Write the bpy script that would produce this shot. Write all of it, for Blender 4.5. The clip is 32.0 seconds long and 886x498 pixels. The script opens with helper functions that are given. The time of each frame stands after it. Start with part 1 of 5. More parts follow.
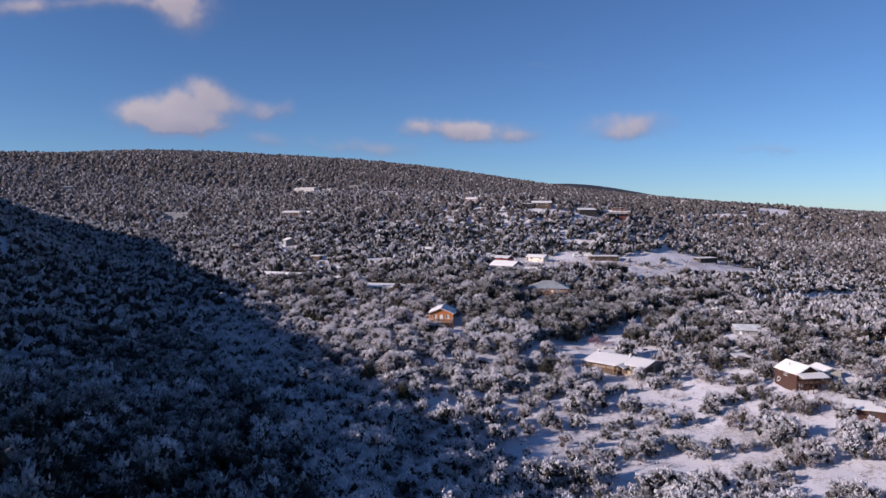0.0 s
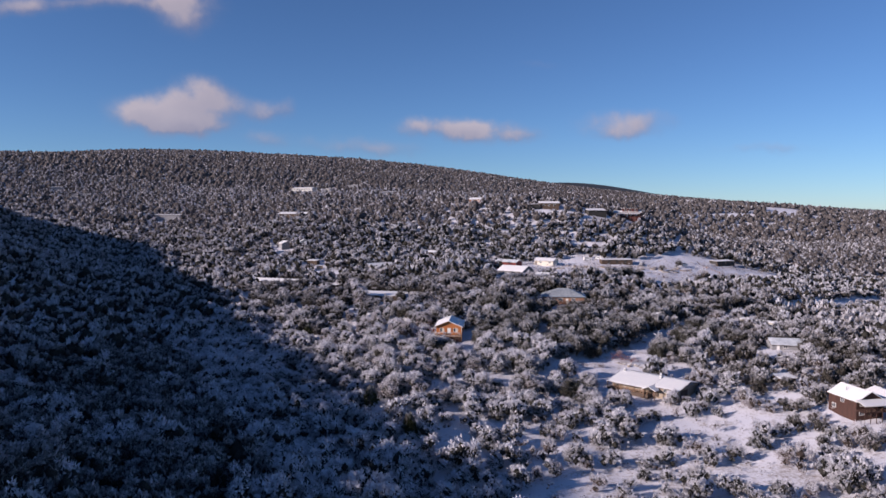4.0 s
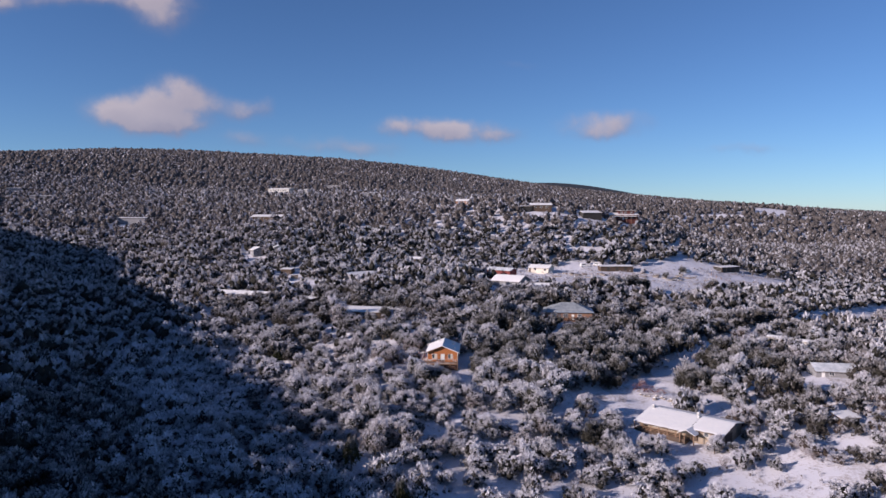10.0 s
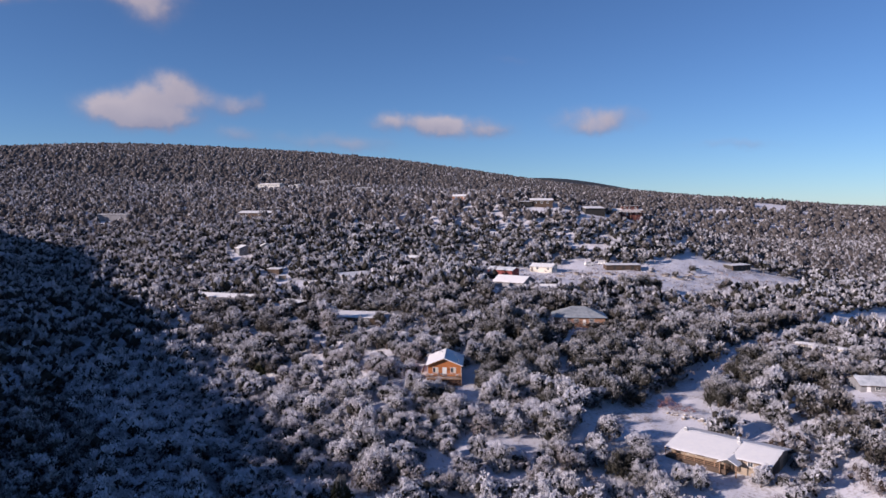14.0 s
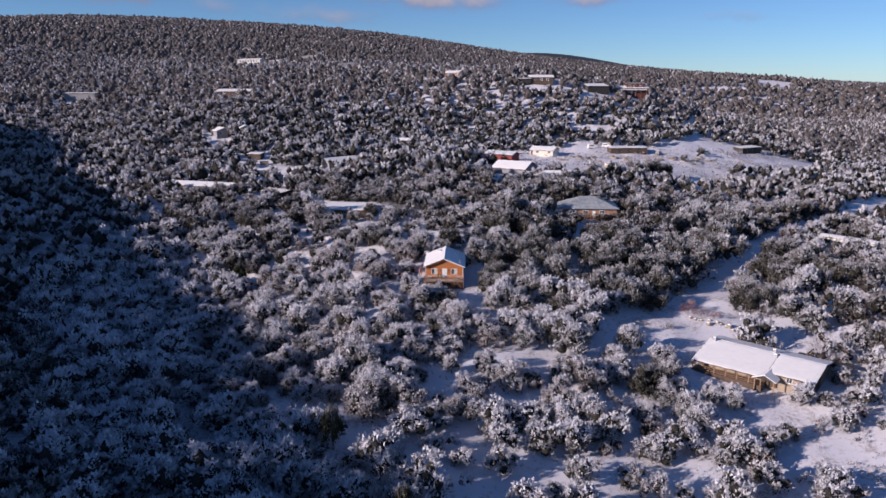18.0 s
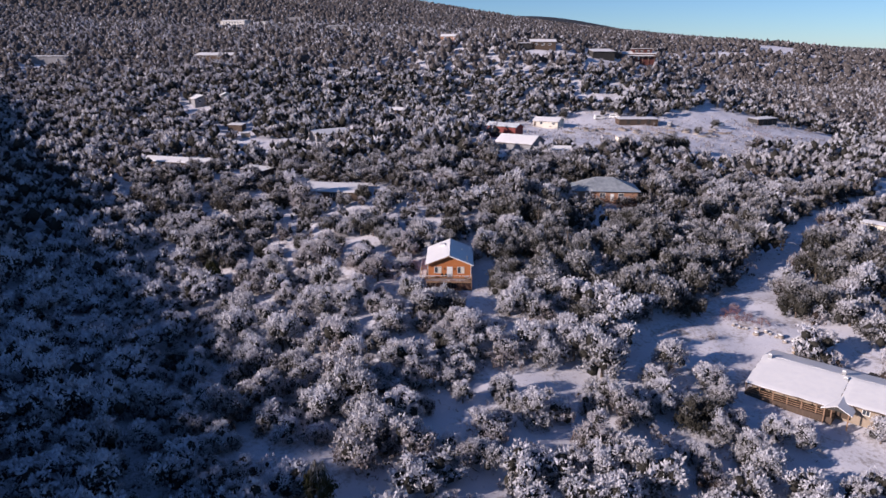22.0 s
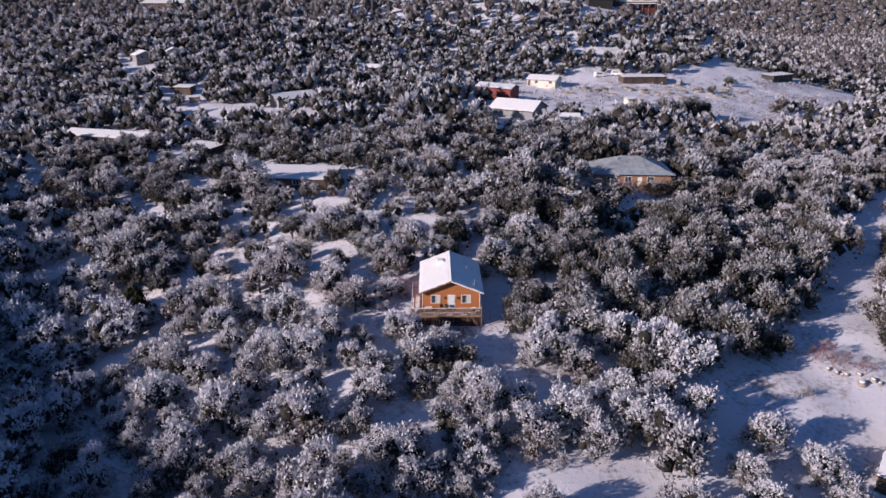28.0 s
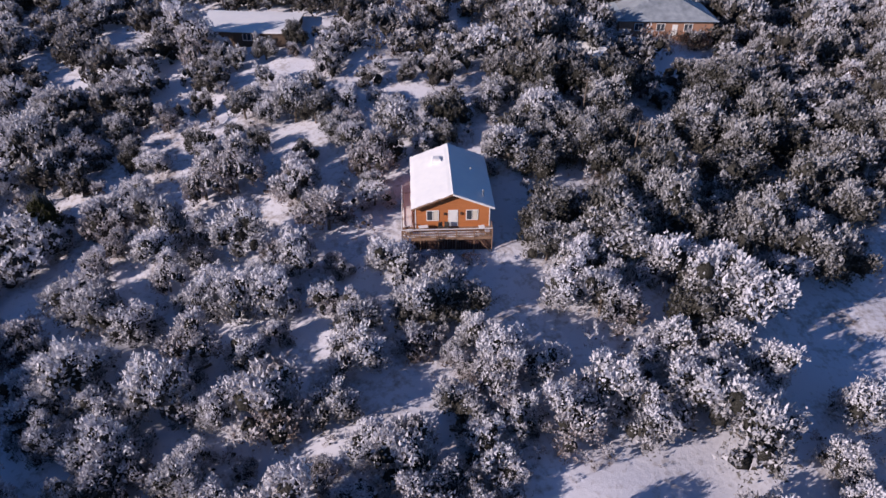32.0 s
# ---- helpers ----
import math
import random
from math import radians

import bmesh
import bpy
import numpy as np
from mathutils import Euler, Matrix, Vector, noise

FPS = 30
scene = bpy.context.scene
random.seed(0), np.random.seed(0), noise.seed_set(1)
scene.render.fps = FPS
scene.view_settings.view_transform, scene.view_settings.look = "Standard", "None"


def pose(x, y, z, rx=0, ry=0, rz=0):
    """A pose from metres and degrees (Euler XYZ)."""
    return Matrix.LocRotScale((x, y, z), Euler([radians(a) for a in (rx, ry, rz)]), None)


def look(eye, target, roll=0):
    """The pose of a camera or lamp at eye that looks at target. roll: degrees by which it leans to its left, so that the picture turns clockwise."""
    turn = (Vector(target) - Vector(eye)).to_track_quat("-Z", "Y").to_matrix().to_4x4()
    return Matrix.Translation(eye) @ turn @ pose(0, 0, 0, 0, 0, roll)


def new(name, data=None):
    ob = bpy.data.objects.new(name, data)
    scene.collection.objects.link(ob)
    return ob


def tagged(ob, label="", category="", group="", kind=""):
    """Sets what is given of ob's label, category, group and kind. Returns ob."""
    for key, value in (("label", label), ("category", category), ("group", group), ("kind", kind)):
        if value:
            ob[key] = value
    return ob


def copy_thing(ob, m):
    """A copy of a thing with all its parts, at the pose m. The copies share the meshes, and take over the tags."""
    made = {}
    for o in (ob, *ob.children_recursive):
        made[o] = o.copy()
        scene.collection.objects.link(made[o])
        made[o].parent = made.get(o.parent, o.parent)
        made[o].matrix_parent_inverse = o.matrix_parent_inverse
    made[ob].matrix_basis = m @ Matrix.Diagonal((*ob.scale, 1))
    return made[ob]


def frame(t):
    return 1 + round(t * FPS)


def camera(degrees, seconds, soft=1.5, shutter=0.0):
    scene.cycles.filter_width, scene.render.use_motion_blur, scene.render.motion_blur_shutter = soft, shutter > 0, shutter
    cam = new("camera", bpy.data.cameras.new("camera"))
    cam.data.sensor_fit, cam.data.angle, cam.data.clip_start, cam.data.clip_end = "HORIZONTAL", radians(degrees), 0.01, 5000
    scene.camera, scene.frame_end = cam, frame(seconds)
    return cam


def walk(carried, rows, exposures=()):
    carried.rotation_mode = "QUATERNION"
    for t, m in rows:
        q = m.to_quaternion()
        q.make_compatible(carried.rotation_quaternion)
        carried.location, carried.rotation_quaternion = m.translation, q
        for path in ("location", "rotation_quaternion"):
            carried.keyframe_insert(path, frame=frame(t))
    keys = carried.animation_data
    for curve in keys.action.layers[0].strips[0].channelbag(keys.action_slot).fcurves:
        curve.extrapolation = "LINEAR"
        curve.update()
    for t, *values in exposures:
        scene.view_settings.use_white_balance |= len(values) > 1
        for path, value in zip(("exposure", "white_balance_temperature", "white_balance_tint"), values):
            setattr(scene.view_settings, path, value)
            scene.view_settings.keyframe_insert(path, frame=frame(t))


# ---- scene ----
# ---- camera: seconds, eye x, y, z, turn to the left, tilt, lean ----
EXPOSURE = 0.36
TINT = 21.0
cam = camera(65.34, 32.0, soft=1.5)
PATH = [
    (0, 14.44, -250.17, 41.68, 3.15, -3.17, 0.12),
    (0.5, 13.99, -247.46, 41.80, 3.20, -3.17, 0.11),
    (1, 13.51, -244.73, 41.93, 3.20, -3.17, 0.08),
    (1.5, 13.01, -241.99, 42.08, 3.19, -3.19, 0.07),
    (2, 12.50, -239.23, 42.25, 3.17, -3.20, 0.07),
    (2.5, 11.98, -236.44, 42.44, 3.15, -3.23, 0.05),
    (3, 11.47, -233.64, 42.65, 3.13, -3.23, 0.03),
    (3.5, 10.98, -230.83, 42.88, 3.13, -3.24, 0.02),
    (4, 10.51, -228.02, 43.12, 3.12, -3.25, 0.01),
    (4.5, 10.04, -225.21, 43.36, 3.11, -3.26, 0.00),
    (5, 9.58, -222.41, 43.60, 3.10, -3.26, -0.01),
    (5.5, 9.11, -219.61, 43.83, 3.09, -3.24, -0.02),
    (6, 8.63, -216.81, 44.05, 3.09, -3.22, -0.04),
    (6.5, 8.12, -214.03, 44.23, 3.09, -3.21, -0.03),
    (7, 7.62, -211.26, 44.38, 3.08, -3.19, -0.03),
    (7.5, 7.16, -208.51, 44.51, 3.08, -3.21, -0.03),
    (8, 6.73, -205.77, 44.61, 3.08, -3.21, -0.04),
    (8.5, 6.35, -203.03, 44.67, 2.86, -3.24, -0.06),
    (9, 5.98, -200.29, 44.72, 2.10, -3.23, -0.07),
    (9.5, 5.63, -197.54, 44.76, 1.76, -3.24, -0.07),
    (10, 5.28, -194.79, 44.79, 1.49, -3.24, -0.07),
    (10.5, 4.94, -192.06, 44.82, 1.21, -3.24, -0.06),
    (11, 4.62, -189.36, 44.86, 1.20, -3.23, -0.05),
    (11.5, 4.29, -186.68, 44.89, 1.22, -3.24, -0.04),
    (12, 3.97, -184.02, 44.91, 1.23, -3.25, -0.04),
    (12.5, 3.63, -181.37, 44.93, 1.24, -3.25, -0.06),
    (13, 3.28, -178.75, 44.94, 1.27, -3.30, -0.10),
    (13.5, 2.93, -176.15, 44.97, 1.05, -3.26, -0.11),
    (14, 2.57, -173.59, 45.00, 0.93, -3.62, -0.15),
    (14.5, 2.21, -171.04, 45.03, 0.85, -4.34, -0.19),
    (15, 1.85, -168.50, 45.06, 0.76, -5.40, -0.23),
    (15.5, 1.51, -165.96, 45.10, 0.63, -6.77, -0.28),
    (16, 1.19, -163.40, 45.14, 0.41, -8.42, -0.31),
    (16.5, 0.88, -160.80, 45.18, 0.24, -10.03, -0.31),
    (17, 0.58, -158.15, 45.22, 0.12, -11.60, -0.29),
    (17.5, 0.25, -155.45, 45.27, 0.08, -12.99, -0.25),
    (18, -0.09, -152.71, 45.33, 0.07, -13.58, -0.21),
    (18.5, -0.46, -149.96, 45.39, 0.05, -14.03, -0.18),
    (19, -0.83, -147.18, 45.46, 0.00, -14.37, -0.13),
    (19.5, -1.19, -144.40, 45.51, -0.11, -14.47, -0.10),
    (20, -1.53, -141.59, 45.56, -0.12, -14.73, -0.05),
    (20.5, -1.88, -138.75, 45.60, -0.15, -15.28, 0.00),
    (21, -2.23, -135.87, 45.67, -0.42, -15.70, 0.03),
    (21.5, -2.60, -132.95, 45.73, -0.74, -16.06, 0.06),
    (22, -2.97, -130.01, 45.79, -0.75, -16.40, 0.09),
    (22.5, -3.32, -127.09, 45.85, -0.74, -16.73, 0.13),
    (23, -3.67, -124.19, 45.91, -0.75, -17.06, 0.18),
    (23.5, -4.01, -121.33, 45.96, -0.84, -17.38, 0.22),
    (24, -4.32, -118.48, 45.94, -1.11, -17.63, 0.22),
    (24.5, -4.61, -115.60, 45.90, -1.40, -17.83, 0.20),
    (25, -4.89, -112.67, 45.86, -1.69, -18.09, 0.19),
    (25.5, -5.16, -109.66, 45.83, -1.90, -18.31, 0.17),
    (26, -5.38, -106.54, 45.81, -2.12, -18.67, 0.16),
    (26.5, -5.58, -103.32, 45.79, -2.34, -19.11, 0.14),
    (27, -5.73, -99.97, 45.78, -2.56, -19.58, 0.13),
    (27.5, -5.86, -96.50, 45.76, -2.75, -20.02, 0.12),
    (28, -5.95, -92.89, 45.73, -2.91, -20.39, 0.11),
    (28.5, -6.06, -89.20, 45.69, -3.10, -20.63, 0.06),
    (29, -6.19, -85.49, 45.62, -3.36, -20.86, -0.02),
    (29.5, -6.31, -81.85, 45.56, -3.54, -21.70, 0.01),
    (30, -6.40, -78.37, 45.48, -3.77, -23.70, 0.06),
    (30.5, -6.49, -75.12, 45.43, -4.03, -26.00, 0.09),
    (31, -6.58, -72.08, 45.41, -4.35, -28.62, 0.11),
    (31.5, -6.67, -69.23, 45.40, -4.63, -31.74, 0.10),
    (32, -6.74, -66.45, 45.41, -4.83, -35.01, 0.12),
]
walk(cam, [(t, pose(x, y, z, 90 + tilt, 0, turn) @ pose(0, 0, 0, 0, 0, lean)) for t, x, y, z, turn, tilt, lean in PATH],
     exposures=[(0, EXPOSURE, 6500, TINT), (28, EXPOSURE, 6480, TINT), (32, EXPOSURE, 6360, TINT)])
# ---- end of camera ----

# ---- world, sun ----
SUN_TURN, SUN_UP = 204.0, 19.5       # degrees from +x to the sun, and its height
SUN_WAY = Vector((math.cos(radians(SUN_TURN)) * math.cos(radians(SUN_UP)), math.sin(radians(SUN_TURN)) * math.cos(radians(SUN_UP)), math.sin(radians(SUN_UP))))

# small clouds: across, up (tangents from due north), half width, half height, density
CLOUDS = [(-0.413, 0.168, 0.030, 0.020, 1.1), (-0.470, 0.140, 0.046, 0.020, 1.1), (-0.437, 0.126, 0.036, 0.013, 0.9), (-0.505, 0.146, 0.024, 0.013, 0.8),
          (-0.362, 0.148, 0.036, 0.013, 0.55), (-0.302, 0.145, 0.024, 0.011, 0.6), (-0.312, 0.103, 0.030, 0.010, 0.5), (-0.385, 0.122, 0.030, 0.010, 0.3),
          (-0.197, 0.094, 0.045, 0.010, 0.45), (-0.122, 0.086, 0.040, 0.008, 0.4), (-0.078, 0.119, 0.030, 0.011, 0.8), (0.008, 0.112, 0.040, 0.012, 0.9),
          (0.052, 0.103, 0.024, 0.008, 0.7), (-0.035, 0.114, 0.030, 0.009, 0.6), (0.212, 0.126, 0.050, 0.011, 0.65), (0.190, 0.111, 0.034, 0.010, 0.7),
          (0.396, 0.087, 0.055, 0.006, 0.45), (-0.422, 0.283, 0.033, 0.022, 0.9), (-0.462, 0.303, 0.045, 0.012, 0.6), (-0.600, 0.304, 0.10, 0.010, 0.5),
          (-0.690, 0.296, 0.050, 0.010, 0.6), (0.080, 0.205, 0.035, 0.006, 0.22)]


class Nodes:
    """Short hand for building a node tree."""

    def __init__(self, tree):
        self.tree = tree
        tree.nodes.clear()

    def add(self, kind, operation=None, data_type=None, blend_type=None, interpolation_type=None, use_clamp=None):
        n = self.tree.nodes.new(kind)
        if operation:
            n.operation = operation
        if data_type:
            n.data_type = data_type
        if blend_type:
            n.blend_type = blend_type
        if interpolation_type:
            n.interpolation_type = interpolation_type
        if use_clamp is not None:
            n.use_clamp = use_clamp
        return n

    def link(self, a, b):
        self.tree.links.new(a, b)

    def put(self, socket, value):
        if isinstance(value, bpy.types.NodeSocket):
            self.link(value, socket)
        else:
            socket.default_value = value

    def math(self, operation, a, b=0.0, c=0.0, clamp=False):
        n = self.add("ShaderNodeMath", operation=operation, use_clamp=clamp)
        for socket, value in zip(n.inputs, (a, b, c)):
            self.put(socket, value)
        return n.outputs[0]

    def mix(self, f, a, b):
        n = self.add("ShaderNodeMix", data_type="RGBA")
        self.put(n.inputs[0], f)
        self.put(n.inputs[6], a)
        self.put(n.inputs[7], b)
        return n.outputs[2]

    def noise(self, vector, scale, detail=3.0, rough=0.55):
        n = self.add("ShaderNodeTexNoise")
        self.link(vector, n.inputs["Vector"])
        n.inputs["Scale"].default_value, n.inputs["Detail"].default_value, n.inputs["Roughness"].default_value = scale, detail, rough
        return n.outputs[0]

    def add_smooth(self, f, low, high):
        n = self.add("ShaderNodeMapRange", interpolation_type="SMOOTHSTEP")
        self.put(n.inputs[0], f)
        n.inputs[1].default_value, n.inputs[2].default_value = low, high
        return n.outputs[0]

    def ramp(self, f, low, high):
        n = self.add("ShaderNodeMapRange")
        self.put(n.inputs[0], f)
        n.inputs[1].default_value, n.inputs[2].default_value = low, high
        return n.outputs[0]


def make_world():
    world = bpy.data.worlds.new("winter_sky")
    scene.world = world
    world.use_nodes = True
    k = Nodes(world.node_tree)
    sky = k.add("ShaderNodeTexSky")
    sky.sky_type, sky.sun_disc = "NISHITA", False
    sky.sun_elevation, sky.sun_rotation = radians(SUN_UP), radians(90 - SUN_TURN)
    sky.altitude, sky.air_density, sky.dust_density, sky.ozone_density = 2000, 1.0, 0.1, 4.5
    way = k.add("ShaderNodeTexCoord").outputs["Generated"]
    split = k.add("ShaderNodeSeparateXYZ")
    k.link(way, split.inputs[0])
    north = k.math("MAXIMUM", split.outputs[1], 0.05)
    u, v = k.math("DIVIDE", split.outputs[0], north), k.math("DIVIDE", split.outputs[2], north)
    warp_a, warp_b = k.math("SUBTRACT", k.noise(way, 17, 4, 0.6), 0.5), k.math("SUBTRACT", k.noise(way, 23, 4, 0.6), 0.5)
    u = k.math("MULTIPLY_ADD", warp_a, 0.055, u)
    v2 = k.math("MULTIPLY_ADD", warp_b, 0.028, v)
    total = sunny = None
    for cu, cv, su, sv, dense in CLOUDS:
        a = k.math("DIVIDE", k.math("SUBTRACT", u, cu), su * 1.12)
        b = k.math("DIVIDE", k.math("SUBTRACT", v2, cv), sv * 1.08)
        r = k.math("ADD", k.math("MULTIPLY", a, a), k.math("MULTIPLY", b, b))
        puff = k.math("MULTIPLY", k.math("EXPONENT", k.math("MULTIPLY", r, -0.7)), dense)
        lit = k.math("MULTIPLY", puff, k.math("MULTIPLY_ADD", a, -0.35, b))
        total = puff if total is None else k.math("ADD", total, puff)
        sunny = lit if sunny is None else k.math("ADD", sunny, lit)
    fine = k.noise(way, 24, 4, 0.5)
    cover = k.math("MULTIPLY", total, k.math("MULTIPLY_ADD", fine, 1.7, 0.0))
    cover = k.add_smooth(cover, 0.06, 1.0)
    cover = k.math("MULTIPLY", cover, k.ramp(split.outputs[1], 0.3, 0.5))
    side = k.math("DIVIDE", sunny, k.math("ADD", total, 0.05))
    light = k.ramp(k.math("ADD", k.math("MULTIPLY", side, 0.5), k.math("MULTIPLY", cover, 0.6)), -0.15, 0.85)
    cloud = k.mix(light, (2.7, 2.65, 3.5, 1), (5.7, 5.15, 5.3, 1))
    tint = k.add("ShaderNodeMix", data_type="RGBA", blend_type="MULTIPLY")
    tint.inputs[0].default_value = 1.0
    k.link(sky.outputs[0], tint.inputs[6])
    tint.inputs[7].default_value = (0.79, 0.99, 1.12, 1)
    both = k.mix(k.math("MULTIPLY", cover, 0.82), tint.outputs[2], cloud)
    back = k.add("ShaderNodeBackground")
    k.link(both, back.inputs[0])
    back.inputs[1].default_value = SKY_STRENGTH
    k.link(back.outputs[0], k.add("ShaderNodeOutputWorld").inputs[0])


SKY_STRENGTH, SUN_STRENGTH = 0.073, 4.8
make_world()
sun = new("sun", bpy.data.lights.new("sun", "SUN"))
sun.data.energy, sun.data.angle, sun.data.color = SUN_STRENGTH, radians(0.53), (1.0, 0.895, 0.81)
sun.matrix_world = look(tuple(SUN_WAY * 400), (0, 0, 0))


# ---- materials ----
def surface(name, dark, light, rough=0.8, grain=3.0, grain2=0.35, bump=0.15, stretch=(1, 1, 1), metal=0.0, vary=0.0, ramp=(0.3, 0.7)):
    """A material of two tones, mixed at two scales, with fine relief. vary: how much whole pieces differ."""
    m = bpy.data.materials.new(name)
    m.use_nodes = True
    k = Nodes(m.node_tree)
    where = k.add("ShaderNodeMapping")
    where.inputs["Scale"].default_value = stretch
    k.link(k.add("ShaderNodeTexCoord").outputs["Object"], where.inputs[0])
    fine, broad = k.noise(where.outputs[0], grain, 5), k.noise(where.outputs[0], grain2, 3)
    f = k.ramp(k.math("ADD", k.math("MULTIPLY", fine, 0.6), k.math("MULTIPLY", broad, 0.4)), *ramp)
    if vary:
        chance = k.add("ShaderNodeObjectInfo").outputs["Random"]
        f = k.math("ADD", f, k.math("MULTIPLY", k.math("SUBTRACT", chance, 0.5), vary), clamp=True)
    b = k.add("ShaderNodeBsdfPrincipled")
    k.link(k.mix(f, (*dark, 1), (*light, 1)), b.inputs["Base Color"])
    k.link(k.math("MULTIPLY_ADD", fine, 0.2, rough - 0.1), b.inputs["Roughness"])
    b.inputs["Metallic"].default_value = metal
    if bump:
        n = k.add("ShaderNodeBump")
        n.inputs["Strength"].default_value, n.inputs["Distance"].default_value = bump, 0.05
        k.link(fine, n.inputs["Height"])
        k.link(n.outputs[0], b.inputs["Normal"])
    k.link(b.outputs[0], k.add("ShaderNodeOutputMaterial").inputs[0])
    return m


def foliage(name, dark, light, snow_share, own=False, lump=False):
    """Frosted sprigs: the mesh's own "rime" says how much snow each one carries, and weather varies it in patches.
    own: the tree is an object of its own; lump: the mass of twigs between the sprigs, coloured for shade, far off for
    haze."""
    m = bpy.data.materials.new(name)
    m.use_nodes = True
    k = Nodes(m.node_tree)
    geo, place = k.add("ShaderNodeNewGeometry"), k.add("ShaderNodeTexCoord").outputs["Object"]
    if own:
        # own trees are modelled at a third of their size
        grow = k.add("ShaderNodeVectorMath", operation="SCALE")
        k.link(place, grow.inputs[0])
        grow.inputs[3].default_value = 3.0
        place = grow.outputs[0]
    patch = k.noise(place, 0.16 if not own else 0.3, 3)
    speck = k.noise(place, 6.5, 2, 0.7)
    if own:
        patch = k.math("MULTIPLY_ADD", k.add("ShaderNodeObjectInfo").outputs["Random"], 0.5, k.math("MULTIPLY_ADD", patch, 0.4, 0.05))
    b = k.add("ShaderNodeBsdfPrincipled")
    b.inputs["Roughness"].default_value = 0.85
    b.inputs["Specular IOR Level"].default_value = 0.1
    green = k.mix(k.ramp(k.math("ADD", k.math("MULTIPLY", speck, 0.6), k.math("MULTIPLY", patch, 0.5)), 0.3, 0.8), (*dark, 1), (*light, 1))
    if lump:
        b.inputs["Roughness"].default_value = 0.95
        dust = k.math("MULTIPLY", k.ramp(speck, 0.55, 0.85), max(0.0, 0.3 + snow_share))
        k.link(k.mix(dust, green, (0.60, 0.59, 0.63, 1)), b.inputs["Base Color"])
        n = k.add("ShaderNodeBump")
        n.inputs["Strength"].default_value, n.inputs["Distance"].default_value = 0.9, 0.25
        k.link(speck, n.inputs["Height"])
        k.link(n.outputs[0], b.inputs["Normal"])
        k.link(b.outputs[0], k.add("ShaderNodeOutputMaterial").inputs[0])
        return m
    rime = k.add("ShaderNodeAttribute")
    rime.attribute_name = "rime"
    much = k.math("ADD", rime.outputs["Fac"], k.math("MULTIPLY", k.math("SUBTRACT", patch, 0.5), 0.62))
    much = k.math("ADD", much, k.math("MULTIPLY", k.math("SUBTRACT", geo.outputs["Random Per Island"], 0.5), 0.24))
    much = k.math("ADD", much, k.math("MULTIPLY", k.math("SUBTRACT", speck, 0.5), 0.35))
    white = k.ramp(much, 0.50 - snow_share, 1.40 - snow_share)
    frost = k.mix(patch, (0.56, 0.555, 0.60, 1), (0.74, 0.735, 0.785, 1))
    colour = k.mix(white, green, frost)
    k.link(colour, b.inputs["Base Color"])
    thin, both = k.add("ShaderNodeBsdfTranslucent"), k.add("ShaderNodeMixShader")
    k.link(colour, thin.inputs[0])
    both.inputs[0].default_value = 0.25
    k.link(b.outputs[0], both.inputs[1])
    k.link(thin.outputs[0], both.inputs[2])
    k.link(both.outputs[0], k.add("ShaderNodeOutputMaterial").inputs[0])
    return m


def snow_ground():
    """Trodden and wind-packed snow with soil, dry grass and needles showing through in patches."""
    m = bpy.data.materials.new("snowy_ground")
    m.use_nodes = True
    k = Nodes(m.node_tree)
    place = k.add("ShaderNodeTexCoord").outputs["Object"]
    fine, mid, broad, hair = k.noise(place, 1.4, 6, 0.65), k.noise(place, 0.22, 4, 0.6), k.noise(place, 0.03, 3), k.noise(place, 6.0, 3)
    bare = k.math("ADD", k.math("MULTIPLY", fine, 0.55), k.math("ADD", k.math("MULTIPLY", mid, 0.45), k.math("MULTIPLY", broad, 0.25)))
    bare = k.ramp(bare, 0.63, 0.83)
    soil = k.mix(hair, (0.10, 0.065, 0.045, 1), (0.30, 0.23, 0.17, 1))
    snow = k.mix(mid, (0.63, 0.63, 0.70, 1), (0.75, 0.74, 0.785, 1))
    split = k.add("ShaderNodeSeparateXYZ")
    k.link(place, split.inputs[0])
    far = k.add("ShaderNodeVectorMath", operation="LENGTH")
    k.link(place, far.inputs[0])
    wooded = k.ramp(far.outputs["Value"], 2180, 2330)
    tops = k.ramp(k.noise(place, 0.12, 4, 0.7), 0.45, 0.72)
    wood = k.mix(tops, (0.016, 0.018, 0.018, 1), (0.060, 0.060, 0.062, 1))
    b = k.add("ShaderNodeBsdfPrincipled")
    k.link(k.mix(wooded, k.mix(bare, snow, soil), wood), b.inputs["Base Color"])
    b.inputs["Roughness"].default_value = 0.75
    n = k.add("ShaderNodeBump")
    n.inputs["Strength"].default_value, n.inputs["Distance"].default_value = 0.5, 0.12
    k.link(k.math("ADD", fine, k.math("MULTIPLY", mid, 1.5)), n.inputs["Height"])
    k.link(n.outputs[0], b.inputs["Normal"])
    k.link(b.outputs[0], k.add("ShaderNodeOutputMaterial").inputs[0])
    return m


def glass():
    m = bpy.data.materials.new("window_glass")
    m.use_nodes = True
    b = m.node_tree.nodes["Principled BSDF"]
    b.inputs["Base Color"].default_value = (0.05, 0.06, 0.075, 1)
    b.inputs["Roughness"].default_value = 0.06
    return m


